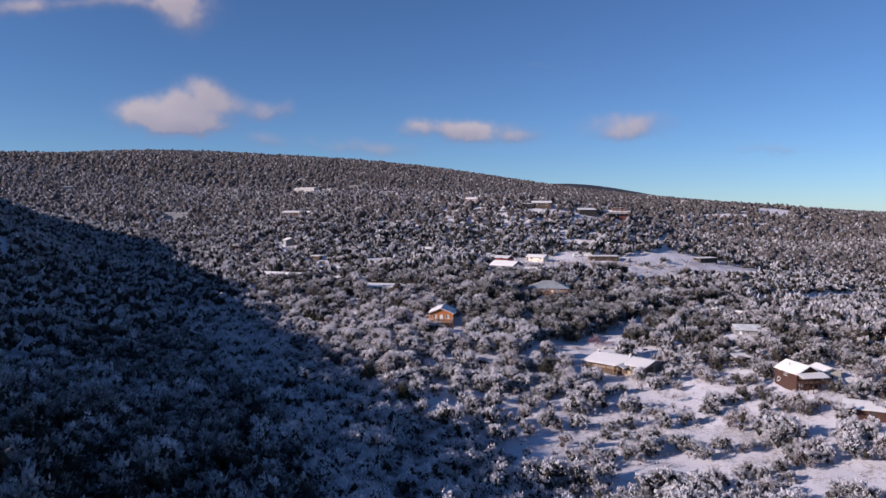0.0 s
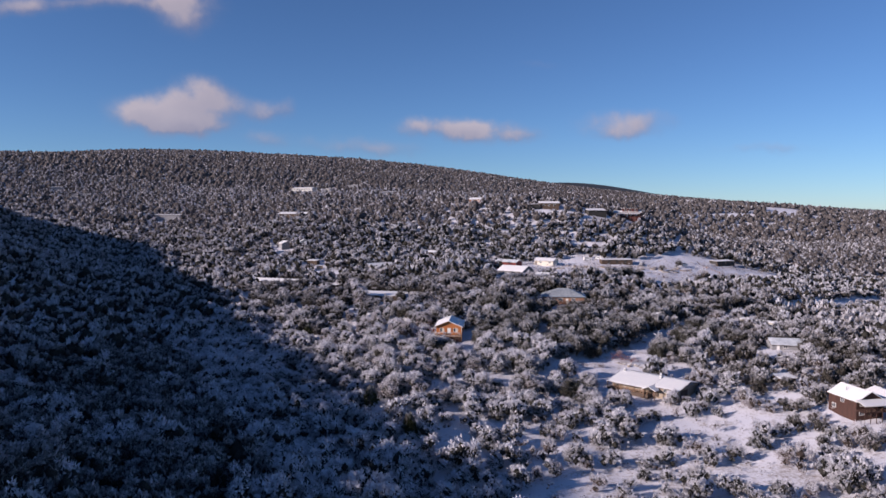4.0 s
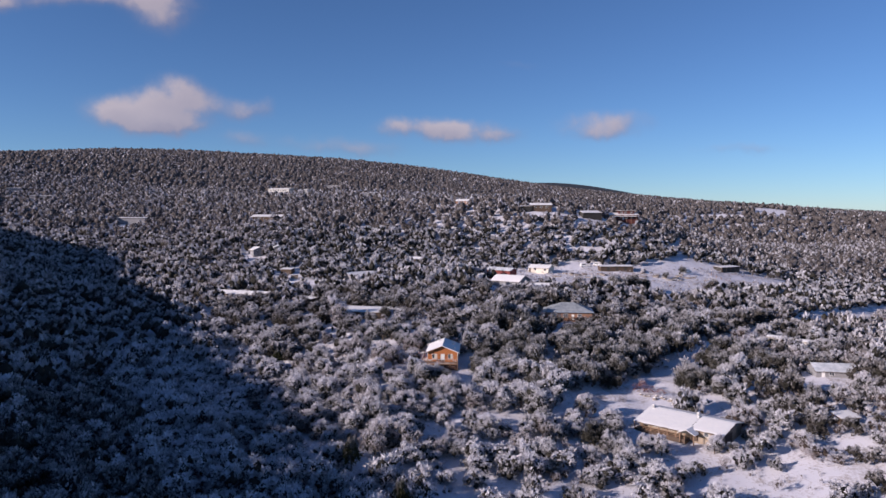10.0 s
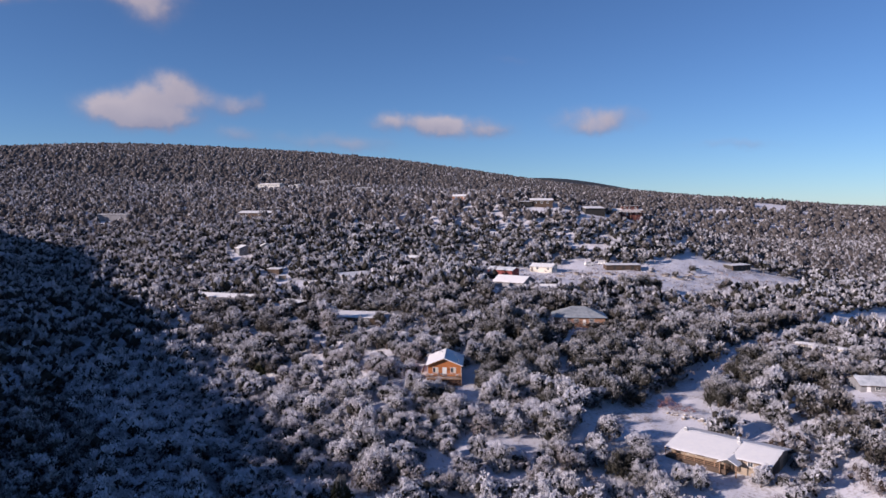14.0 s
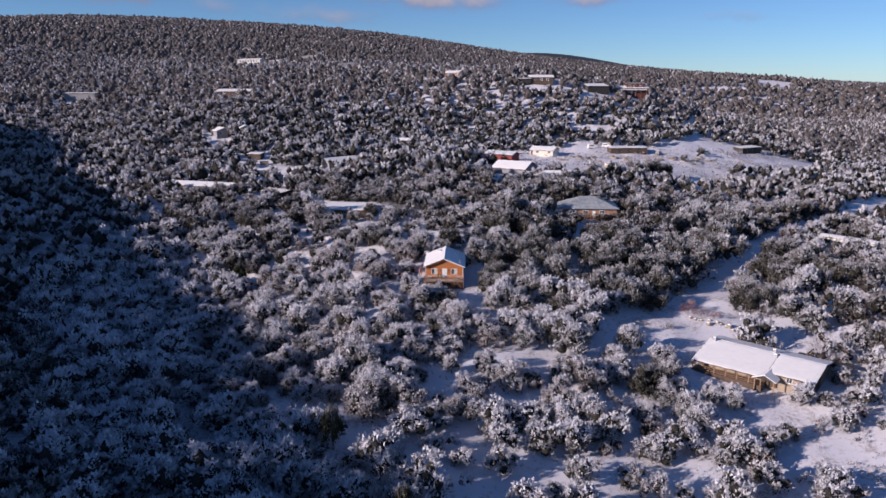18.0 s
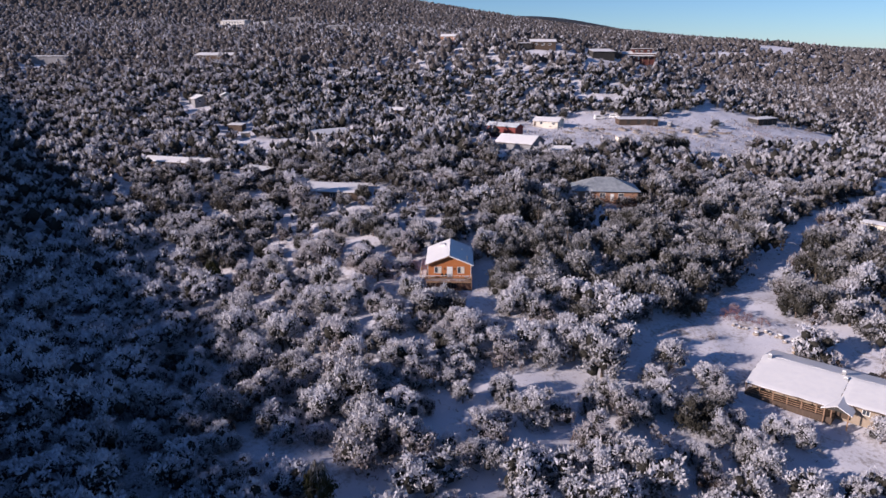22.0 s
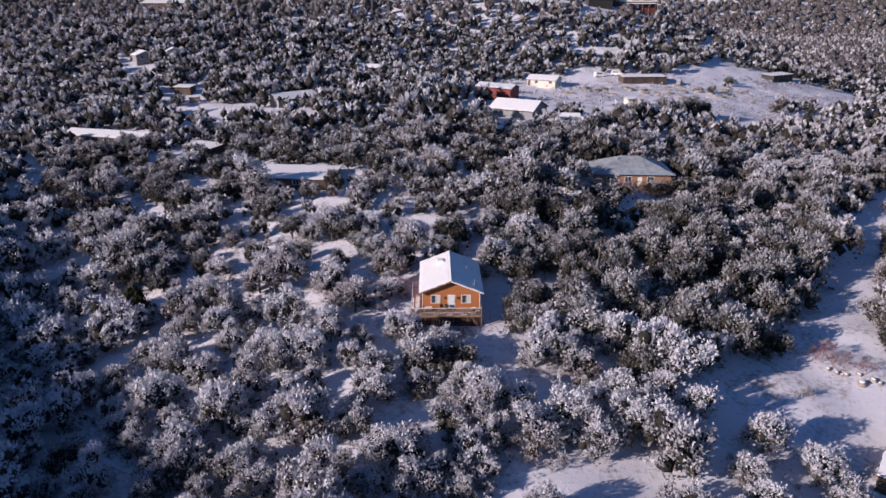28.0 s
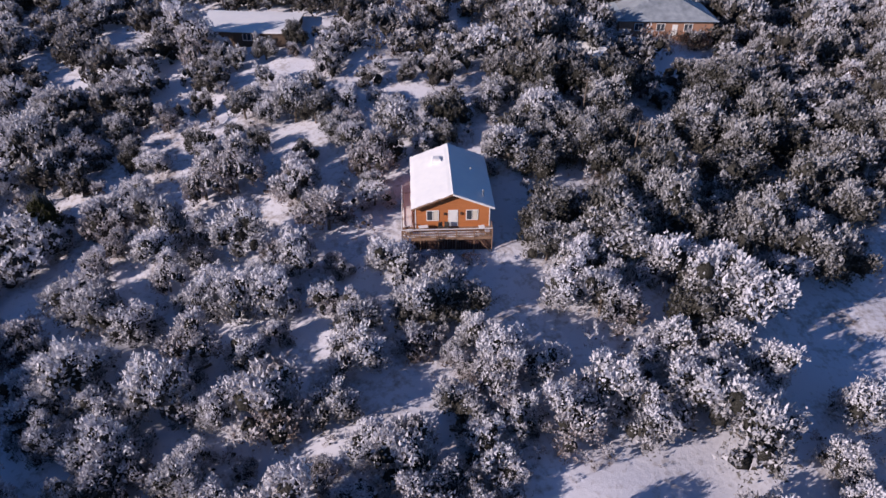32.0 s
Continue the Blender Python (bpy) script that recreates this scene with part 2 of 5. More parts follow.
GROUND = snow_ground()
SNOW = surface("roof_snow", (0.70, 0.70, 0.72), (0.79, 0.78, 0.77), 0.7, 1.2, 0.25, 0.06)
THIN_SNOW = surface("thin_snow_on_metal", (0.34, 0.38, 0.42), (0.74, 0.76, 0.79), 0.6, 0.9, 0.3, 0.1)
GREEN = foliage("snowy_juniper", (0.040, 0.039, 0.033), (0.135, 0.128, 0.118), 0.53)
GREEN_OWN = foliage("snowy_juniper_near", (0.040, 0.039, 0.033), (0.150, 0.138, 0.126), 0.60, True)
# Brown-grey wood; on the west hillside its dark tone also stands for shade.
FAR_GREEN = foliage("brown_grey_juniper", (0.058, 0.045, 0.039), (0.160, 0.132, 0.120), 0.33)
DARK_OWN = foliage("sparsely_frosted_juniper", (0.034, 0.034, 0.027), (0.110, 0.102, 0.086), 0.11, True)
DARK_GREEN = foliage("sparsely_frosted_juniper_wood", (0.038, 0.035, 0.030), (0.130, 0.113, 0.100), 0.12)
# Darker copy of the juniper: the ravine's deep shade is put into its colour.
SHADE_GREEN = foliage("shade_darkened_evergreen", (0.020, 0.021, 0.017), (0.075, 0.070, 0.060), 0.10)
# Extra pale frost; along the ravine it stands in for sun on crown tops.
STRIP_GREEN = foliage("brightened_frosted_juniper", (0.050, 0.047, 0.042), (0.160, 0.150, 0.140), 0.66)
# Darks lifted and contrast cut: distance haze mixed into the far wood's colours.
HAZE_GREEN = foliage("far_hazed_wood", (0.070, 0.062, 0.060), (0.165, 0.145, 0.138), 0.30)
HAZE_CORE = foliage("far_hazed_mass", (0.060, 0.054, 0.052), (0.125, 0.110, 0.106), 0.12, lump=True)
BRUSH = foliage("frosted_brush", (0.082, 0.056, 0.047), (0.225, 0.170, 0.150), 0.50)
BRUSH_OWN = foliage("frosted_brush_near", (0.082, 0.056, 0.047), (0.225, 0.170, 0.150), 0.50, True)
PINE = foliage("dark_pine", (0.022, 0.028, 0.012), (0.080, 0.075, 0.035), -0.05, True)
# Inner masses coloured darker than their sprigs, as shade inside the crowns.
GREEN_CORE = foliage("shade_toned_juniper_core", (0.022, 0.022, 0.018), (0.060, 0.056, 0.050), -0.24, lump=True)
OWN_CORE = foliage("shade_toned_juniper_core_near", (0.022, 0.022, 0.018), (0.060, 0.056, 0.050), -0.24, True, True)
BRUSH_CORE = foliage("shade_toned_brush_core", (0.035, 0.027, 0.023), (0.080, 0.062, 0.054), -0.24, lump=True)
BARK = surface("grey_bark", (0.07, 0.055, 0.045), (0.20, 0.16, 0.13), 0.9, 6, 1, 0.4, (1, 1, 0.2))
CEDAR = surface("orange_log_siding", (0.36, 0.115, 0.035), (0.54, 0.20, 0.065), 0.7, 5, 0.8, 0.2, (0.25, 0.25, 3), ramp=(0.2, 0.8))
TAN = surface("tan_stucco", (0.26, 0.205, 0.155), (0.36, 0.29, 0.22), 0.9, 3, 0.4, 0.2)
BROWN = surface("brown_board_wall", (0.055, 0.036, 0.026), (0.115, 0.078, 0.055), 0.85, 4, 0.6, 0.25, (2, 2, 0.3))
RED = surface("barn_red_paint", (0.13, 0.022, 0.020), (0.22, 0.040, 0.034), 0.75, 4, 0.5, 0.2, (2, 2, 0.3))
MAROON = surface("maroon_board_wall", (0.060, 0.017, 0.014), (0.125, 0.036, 0.030), 0.8, 4, 0.5, 0.2, (2, 2, 0.3))
GREY = surface("weathered_grey_wall", (0.16, 0.16, 0.17), (0.30, 0.30, 0.31), 0.85, 4, 0.5, 0.2)
CREAM = surface("cream_wall", (0.55, 0.50, 0.42), (0.68, 0.63, 0.54), 0.85, 4, 0.5, 0.15)
PALE = surface("pale_plaster", (0.34, 0.33, 0.31), (0.46, 0.45, 0.43), 0.85, 4, 0.5, 0.15)
WHITE = surface("white_paint", (0.68, 0.67, 0.65), (0.82, 0.81, 0.79), 0.6, 6, 0.8, 0.1)
TIMBER = surface("weathered_deck_timber", (0.16, 0.09, 0.055), (0.36, 0.23, 0.15), 0.85, 4, 0.7, 0.3, (3, 0.5, 1))
STEEL = surface("galvanised_steel", (0.36, 0.37, 0.38), (0.55, 0.56, 0.57), 0.4, 3, 0.5, 0.05, metal=0.8)
DARK = surface("dark_interior", (0.03, 0.028, 0.025), (0.06, 0.055, 0.05), 0.9, 3, 0.4, 0)
ROOF_METAL = surface("blue_grey_roof_metal", (0.28, 0.34, 0.40), (0.42, 0.48, 0.54), 0.45, 2, 0.4, 0.05, metal=0.3)
DRY_TWIG = foliage("dry_brown_twigs", (0.060, 0.036, 0.030), (0.130, 0.085, 0.070), -0.25, True)
ROCK = surface("snow_flecked_rock", (0.16, 0.13, 0.11), (0.42, 0.38, 0.34), 0.9, 2.5, 0.6, 0.5)
HIP_FILM = surface("blotchy_frost_on_metal", (0.15, 0.17, 0.19), (0.38, 0.41, 0.44), 0.55, 0.9, 0.3, 0.1)
RED_TWIG = foliage("red_willow_twigs", (0.16, 0.055, 0.045), (0.30, 0.13, 0.10), 0.02, True)
SALMON = surface("salmon_stucco", (0.26, 0.135, 0.085), (0.38, 0.21, 0.14), 0.9, 3, 0.4, 0.2)
GLASS = glass()

# ---- ground: broad swells, each x, y and height ----
FAR_RIDGES = [(-1000, 900, -32.7), (-900, 1500, 149.8), (-500, 1650, 22.4), (-100, 1750, 27.9), (300, 1850, 50.0), (-400, 1000, -65.3), (0, 1050, 37.0), (400, 1250, -1.9), (700, 2900, 18.8), (1250, 2800, -4.5), (1800, 2600, -43.5), (1500, 1700, -17.0), (900, 900, -17.2), (-700, 500, -100.1), (-1100, 200, 217.4), (-600, 1350, -79.5), (-250, 1450, 116.0), (100, 1450, -50.2), (-650, 850, 179.8), (-650, -100, 20.4), (-350, -400, 14.7), (500, 400, 4.2), (1000, 0, -68.8), (300, -400, -21.7), (330, 2850, 116.1), (1050, 1900, 11.2)]
SLOPES = [(-200, 450, 5.9), (0, 420, 19.7), (220, 450, -11.2), (330, 180, -32.6), (-400, 320, -5.2), (-300, 60, -18.7), (-190, -160, 2.3), (150, -130, -15.0), (0, 220, -3.8), (-150, 150, -21.3), (180, 60, -6.2), (-30, -240, -29.2), (350, 650, -33.9), (500, 970, 18.0), (-150, 700, -1.6)]
HOLLOWS = [(-60, -10, -18.1), (-20, -95, -8.8), (50, -85, -5.4), (0, 0, 6.7), (50, 70, 4.0), (110, -20, 9.6), (-70, 80, 1.3), (60, 170, 1.2), (50, 300, 15.6), (125, 315, 8.4), (-10, 330, 1.1), (-120, -60, 11.0), (110, 210, -2.0), (-120, 230, 8.3), (-20, 130, 0.5), (-110, 30, -1.0), (45, -25, -13.5), (100, -65, 1.0), (0, -40, 7.8), (170, 220, 1.1), (-160, -20, -13.5), (30, 235, -11.9), (85, 35, -8.1), (-60, -140, 7.4)]
CRESTS = [(-115, -140, -18.0), (-170, -70, 1.2), (-225, 0, 19.5), (-275, 75, 18.3), (-330, 150, 30.6), (-400, 240, 0.3), (-480, 330, 0.0), (-250, -90, -2.0), (-340, 30, 10.1), (-85, -90, -7.0), (-240, 30, 4.3), (-200, -20, 9.2), (-150, -90, 1.5), (-130, -140, -4.5), (-112, -172, 14.2), (-90, -200, 14.9), (-170, -215, 20.3), (-209, -162, 18.1), (-245, -105, 24.1), (-290, -35, 0.2), (-335, 30, 11.2), (-390, 95, 13.5)]
BASE = 32.02

def level(x, y):
    """Height of the ground, for numbers or arrays."""
    x, y = np.asarray(x, float), np.asarray(y, float)
    z = np.full(np.broadcast(x, y).shape, BASE)
    for swells, reach in ((FAR_RIDGES, 380.0), (SLOPES, 140.0), (HOLLOWS, 50.0), (CRESTS, 50.0)):
        for cx, cy, height in swells:
            z = z + height * np.exp(-((x - cx) ** 2 + (y - cy) ** 2) / (2 * reach * reach))
    return z


def rough_level(x, y):
    """The same with the small unevenness of the land."""
    return level(x, y) + 0.35 * np.sin(x * 0.31 + 1.7 * np.sin(y * 0.17)) * np.sin(y * 0.27 + 1.3 * np.sin(x * 0.13))


def ground_at(x, y):
    return float(rough_level(x, y))


def link_mesh(name, verts, faces, material, parent=None, label="", smooth=False):
    mesh = bpy.data.meshes.new(name)
    mesh.from_pydata(verts, [], faces)
    mesh.materials.append(material)
    if smooth:
        mesh.polygons.foreach_set("use_smooth", [True] * len(mesh.polygons))
    ob = new(name, mesh)
    ob.parent = parent
    if label:
        ob["label"] = label
    return ob


def fast_mesh(name, verts, quads, materials, rime=None, smooth=False):
    """A large mesh of quads or triangles from arrays. rime: how much snow lies on each vertex."""
    mesh = bpy.data.meshes.new(name)
    n, side = quads.shape
    mesh.vertices.add(len(verts))
    mesh.vertices.foreach_set("co", np.ascontiguousarray(verts, np.float32).ravel())
    mesh.loops.add(n * side)
    mesh.loops.foreach_set("vertex_index", np.ascontiguousarray(quads, np.int32).ravel())
    mesh.polygons.add(n)
    mesh.polygons.foreach_set("loop_start", np.arange(0, n * side, side, dtype=np.int32))
    for m in materials:
        mesh.materials.append(m)
    if smooth:
        mesh.polygons.foreach_set("use_smooth", np.ones(n, bool))
    if rime is not None:
        mesh.attributes.new("rime", "FLOAT", "POINT").data.foreach_set("value", np.ascontiguousarray(rime, np.float32))
    mesh.update(calc_edges=True)
    mesh.validate()
    return mesh


def make_ground():
    n = 330
    s = np.linspace(-1, 1, n)
    run = 330 * s + 4170 * s ** 5
    x, y = np.meshgrid(20 + run, 60 + run)
    z = rough_level(x, y)
    verts = np.stack([x.ravel(), y.ravel(), z.ravel()], -1)
    i = (np.arange(n - 1)[:, None] * n + np.arange(n - 1)).ravel()
    quads = np.stack([i, i + 1, i + n + 1, i + n], -1)
    tagged(new("ground", fast_mesh("ground", verts, quads, [GROUND], smooth=True)), "snow-covered hillside with bare soil showing in patches", "ground", kind="structure")


make_ground()

# ---- open places without trees: x, y, half width, half depth, turn ----
OPEN_RIDGE = [(-225, 606, 44, 30, 0), (-80, 439, 9, 11, 0), (-177, 788, 14, 16, 0), (-427, 450, 10, 13, 0), (-379, 416, 10, 11, 0), (345, 488, 13, 12, 0), (-216, 640, 26, 14, -28), (-185, 560, 40, 14, 10), (-80, 449, 9, 6, 0), (-420, 460, 16, 8, 20),
              (-379, 427, 12, 6, 10), (486, 890, 36, 40, -8), (345, 500, 16, 8, 35), (392, 842, 40, 12, 0)]
OPEN_UPPER_HILL = [(-243, 308, 13, 9, 0), (168, 232, 11, 5, 30), (84, 240, 17, 4, 4), (123, 308, 13, 9, 0), (60, 297, 13, 7, 0), (7, 331, 7, 7, 0), (96, 293, 9, 6, 0), (-139, 318, 15, 6, -8), (-243, 319, 14, 6, 0), (-250, 394, 14, 7, 0),
                   (122, 299, 12, 7, 0), (62, 290, 9, 6, 0), (96, 287, 8, 5, 0), (7, 326, 4, 5, 0)]
OPEN_WEST_HOUSES = [(-112, 191, 7, 8, 0), (-88.5, 102, 15, 6.5, -18), (-45, 146, 10, 6.5, 38), (-112, 201, 7, 7, 0), (-101, 205, 5, 5, 0), (-81, 156, 8, 9, 0), (-64, 132, 17, 4.5, 8), (-6, 122, 18, 5, 4), (-20, 208, 8, 6, 0), (-42, 197, 6, 4, 18),
                    (-52, 125, 24, 11, 0), (-12, 124, 16, 9, 0), (-83, 158, 10, 11, 0)]
OPEN_FRONT_SLOPE = [(-0.3, 5.4, 6.6, 9.2, 0), (7.5, 0.5, 3.2, 6.5, -12), (5.2, -5.5, 3.2, 4.2, 0), (8.6, -14, 2.6, 5.5, 12), (19, -31.5, 4.5, 2.6, 10), (19, -11, 3.2, 2.2, 20), (30, 11, 3.6, 2.6, 10), (-7, -23, 3.6, 2, 25), (-4, -45, 5.5, 2.6, 15), (53, -48, 6, 3, 20), (-4, -43, 5, 2.5, 20), (11, -33, 8, 2, 5), (14, -44, 4, 2.5, 0), (4, -57, 4, 2.5, 0), (14, -62, 5, 3, 0), (24, -70, 5, 3, 20), (57, -106, 15, 6, 15), (68, -88, 10, 4, 20), (60, -58, 9, 3.5, 10), (88, -112, 12, 6, 25), (34, -88, 6, 3, 0), (46, -72, 7, 3, 15)]
OPEN_LONG_HOUSE = [(60, -32, 12.5, 8.5, -42), (57, -43, 10, 4, -42), (62, -85, 7, 5, 20), (72, -102, 9, 4, 30), (64, -16, 4, 3.5, 0), (62, -7, 7, 3.5, 45), (51, -37.5, 9, 3.8, -42), (48.5, -25, 5, 4, 0), (38.5, -19, 5, 5, 0), (71, -21, 5, 3, -30),
                   (63.5, -16, 6, 4.5, -35)]
OPEN_EAST_HOUSES = [(101, -61, 6.5, 9, 6), (110, -54.5, 4.5, 4.5, 6), (98, -69, 8, 3, 10), (105.5, -8, 8, 5.5, 0), (88, -44.5, 4, 4, 0), (92, -86, 9, 4, 20), (84, -58, 6, 4, 0), (112, 8, 4, 4, 30), (93, -2, 7, 3.5, 0), (80, -20, 4, 2.5, 0),
                    (112, 3.5, 8, 6, 0), (106, -3, 6, 4, 0), (94, -36, 4.5, 4.5, 0)]
OPEN_BEHIND_CABIN = [(120, 46.8, 10, 4.5, -48), (23.8, 42.5, 5.8, 4, -38), (45, 61, 11, 7.5, -6), (-31, 59, 11.5, 6.5, -10), (-58.5, 86, 7, 4.5, -30), (-31, 56, 10, 6, -10), (22, 38, 3.5, 3, 0), (33, 24, 3, 4, 0), (44, 44, 4.5, 3, 0), (99, 31, 5, 3.5, 0),
                     (38.5, 54, 4.5, 4.5, 0), (117, 40, 9, 5, 0), (187, 128, 20, 13, 20)]
OPEN_CLEARING = [(48, 165, 24, 24, 0), (85, 158, 40, 18, 8), (30, 140, 14, 12, 0), (50, 182, 20, 16, 0), (24, 108, 8, 5, -30), (28, 118, 10, 9, -32), (27, 158, 8, 7, -38), (51, 198, 11, 8, -28), (40, 107, 5.5, 4.5, 0), (74, 152, 4.5, 4, 0),
                 (94, 203, 13, 6, 4), (90, 172, 42, 22, 12), (150, 200, 44, 20, 18), (66, 206, 26, 10, 5), (22, 216, 9, 4, 0), (130, 150, 26, 8, 20), (75, 166, 60, 50, 0), (146, 206, 62, 32, 22)]
OPEN = OPEN_RIDGE + OPEN_UPPER_HILL + OPEN_WEST_HOUSES + OPEN_FRONT_SLOPE + OPEN_LONG_HOUSE + OPEN_EAST_HOUSES + OPEN_BEHIND_CABIN + OPEN_CLEARING
# small bare spots between the trees: x, y, radius
SPOTS_WEST = [(0, -4.8, 3), (-19, 24, 3.2), (-42, 38, 3), (-53, 62, 4), (-22, 38, 3), (-46, 44, 2.6), (-13, -6, 2.6), (-24, -12, 3), (-16, -11, 2.6), (-7, -20, 3.4),
              (-25, 8, 3), (-51, 16, 3.5), (-44, 19, 2.6), (-69, 26, 3.5), (6, 38, 3.8), (37, 39, 4.6), (18, 29, 3), (30, 11, 4), (17, 10, 2.4), (9, -8, 2),
              (13, -20, 2.4), (2, -13, 2)]
SPOTS_EAST = [(11, -33, 2.6), (4, -34, 2.2), (28, -33, 3), (4, -41, 2.5), (61, -57, 4.5), (73, -62, 5), (82, -70, 4), (66, -73, 4), (35, -76, 4.5), (74, -44, 3),
              (25, -46, 4), (28, -61, 3.5), (94, -26, 4), (75, -52, 4), (52, -50, 4.5), (81, -62, 3), (37, -61, 3), (-22, 60, 2), (-10, 50, 2.5), (-58, 48, 3),
              (-35, 90, 4)]
SPOTS = SPOTS_WEST + SPOTS_EAST
# lanes: points with half width
LANES = [[(30, -22, 4.5), (38, -17, 8.0), (47, -15, 9.0), (56, -6, 6.5), (60, 0, 6.0), (74, 18, 4.4), (90, 41, 4.0), (104, 57, 4.4)], [(58, -14, 2.5), (74, -10, 2.2), (92, -4, 2.2), (100, -16, 2.2)],
         [(-92, 137, 4.0), (-70, 140, 5.5), (-40, 126, 4.0), (-14, 118, 5.0), (8, 122, 5.5), (24, 142, 7.0), (60, 165, 6.0)], [(150, 215, 4.0), (146, 263, 3.0), (171, 318, 3.0)], [(103, 56, 4.0), (150, 92, 5.0), (168, 117, 7.0), (246, 194, 8.0)],
         [(-52, 2, 1.0), (-42, -24, 1.2), (-26, -50, 2.4), (-14, -56, 3.2), (-2, -64, 1.5), (6, -86, 0.8)]]


def open_place(x, y):
    """Where no tree stands, for arrays."""
    free = np.zeros(x.shape, bool)
    for cx, cy, a, b, turn in OPEN:
        c, s = math.cos(radians(turn)), math.sin(radians(turn))
        u, v = ((x - cx) * c + (y - cy) * s) / (a + 0.7), ((y - cy) * c - (x - cx) * s) / (b + 0.7)
        free |= u ** 2 + v ** 2 < 1 + 0.25 * np.sin(x * 0.7 + y * 0.4)
    for cx, cy, r in SPOTS:
        free |= (x - cx) ** 2 + 1.6 * (y - cy) ** 2 < r * r
    for points in LANES:
        for (ax, ay, ar), (bx, by, br) in zip(points, points[1:]):
            dx, dy = bx - ax, by - ay
            f = np.clip(((x - ax) * dx + (y - ay) * dy) / (dx * dx + dy * dy), 0, 1)
            free |= (x - ax - f * dx) ** 2 + (y - ay - f * dy) ** 2 < (ar + f * (br - ar) + 0.8 * np.sin(x * 1.1 - y * 0.8)) ** 2
    return free


# ---- trees ----
# the large junipers round the cabin: x, y, radius
SLOPE_TREES = [(-6.8, -5.6, 3.4), (-4.1, -11.8, 4.0), (2.9, -18.5, 3.0), (-10.5, -16.9, 3.6), (-12.6, -22.8, 2.9), (-23.2, -8.1, 3.4), (-24.5, 1.4, 3.6), (-34.8, 6.1, 4.0), (-41.1, -5.3, 3.7), (-37.4, -17.6, 4.1), (-29.2, -20.2, 4.1), (-18.8, -22.4, 4.2),
               (-6.6, -28.8, 3.6), (-9.6, 14.2, 3.4), (-14.6, 4.2, 3.6), (-20.5, 29.5, 3.6), (0.3, -27.6, 3.2), (-27.7, -14.0, 3.3), (-34.4, -9.9, 3.2), (-5.9, 22.3, 3.8), (2.1, 24.3, 3.6), (-26.8, 13.7, 3.6), (-42.7, 9.4, 3.4), (-58.2, 28.0, 4.2), (-39.0, 51.2, 4.8)]
LANE_TREES_UPPER = [(81, 13, 4.4), (61.4, -43, 2.6), (82, 6, 4.8), (73, -4, 4.2), (68, -4.5, 3.4), (70, 1, 3.6), (-34, 50.2, 2.4), (-27, 49.8, 2.6), (-22.5, 53, 2.6), (76, -9, 3.8),
                    (84, 3, 4.2), (92, 19, 4.6), (88, 26, 4.4), (97, 12, 3.8), (70, 130, 4.2), (100, 215, 3.2), (109, 219, 3.4), (61, 216, 3), (119, 190, 2.2), (133, 206, 2.6),
                    (31, 177, 3), (13, 150, 3), (88, 222, 3), (78, 127, 4.6), (86, 131, 4.4), (93, 137, 3.8), (66, 21, 4.4), (72, 31, 4.6), (80, 44, 4.6), (88, 54, 4.6)]
LANE_TREES_LOWER = [(61, 42.5, 2.6), (56, 14, 4.4), (63, 26, 4.4), (72, 50, 4.8), (8.2, -25.9, 3.6), (20.4, -24.3, 4.5), (24.2, -28.4, 4.6), (24.7, -13.3, 4), (41.5, -5.1, 4.5), (35.5, -2.4, 4.7),
                    (10, 0.3, 3.5), (18.4, 1, 4.2), (6.8, -19.6, 2.9), (12.6, -6.1, 3.1), (17.1, -11.6, 3.1), (15.3, -26.8, 2.9), (20.6, -17.4, 3.2), (28.7, 17.3, 3.6), (27.3, 32.1, 4.4), (37.5, 9.5, 5),
                    (47.1, 7.9, 5.2), (42, 31.4, 4.6), (30.2, -1.5, 3.7), (8.7, 13.8, 3.8), (13.4, 18.8, 3.5), (48.8, 18.3, 5), (60.4, 22.3, 5), (50.8, 3.6, 3.8), (29.5, -20.5, 3)]
LANE_TREES = LANE_TREES_UPPER + LANE_TREES_LOWER

rng = np.random.default_rng(7)


def icosphere(level_):
    if level_ == 0:
        return np.array([(1, 0, 0), (0, 1, 0), (-1, 0, 0), (0, -1, 0), (0, 0, 1), (0, 0, -1)], float), np.array([(0, 1, 4), (1, 2, 4), (2, 3, 4), (3, 0, 4), (1, 0, 5), (2, 1, 5), (3, 2, 5), (0, 3, 5)])
    bm = bmesh.new()
    bmesh.ops.create_icosphere(bm, subdivisions=level_, radius=1)
    v = np.array([p.co[:] for p in bm.verts])
    f = np.array([[q.index for q in p.verts] for p in bm.faces])
    bm.free()
    return v, f


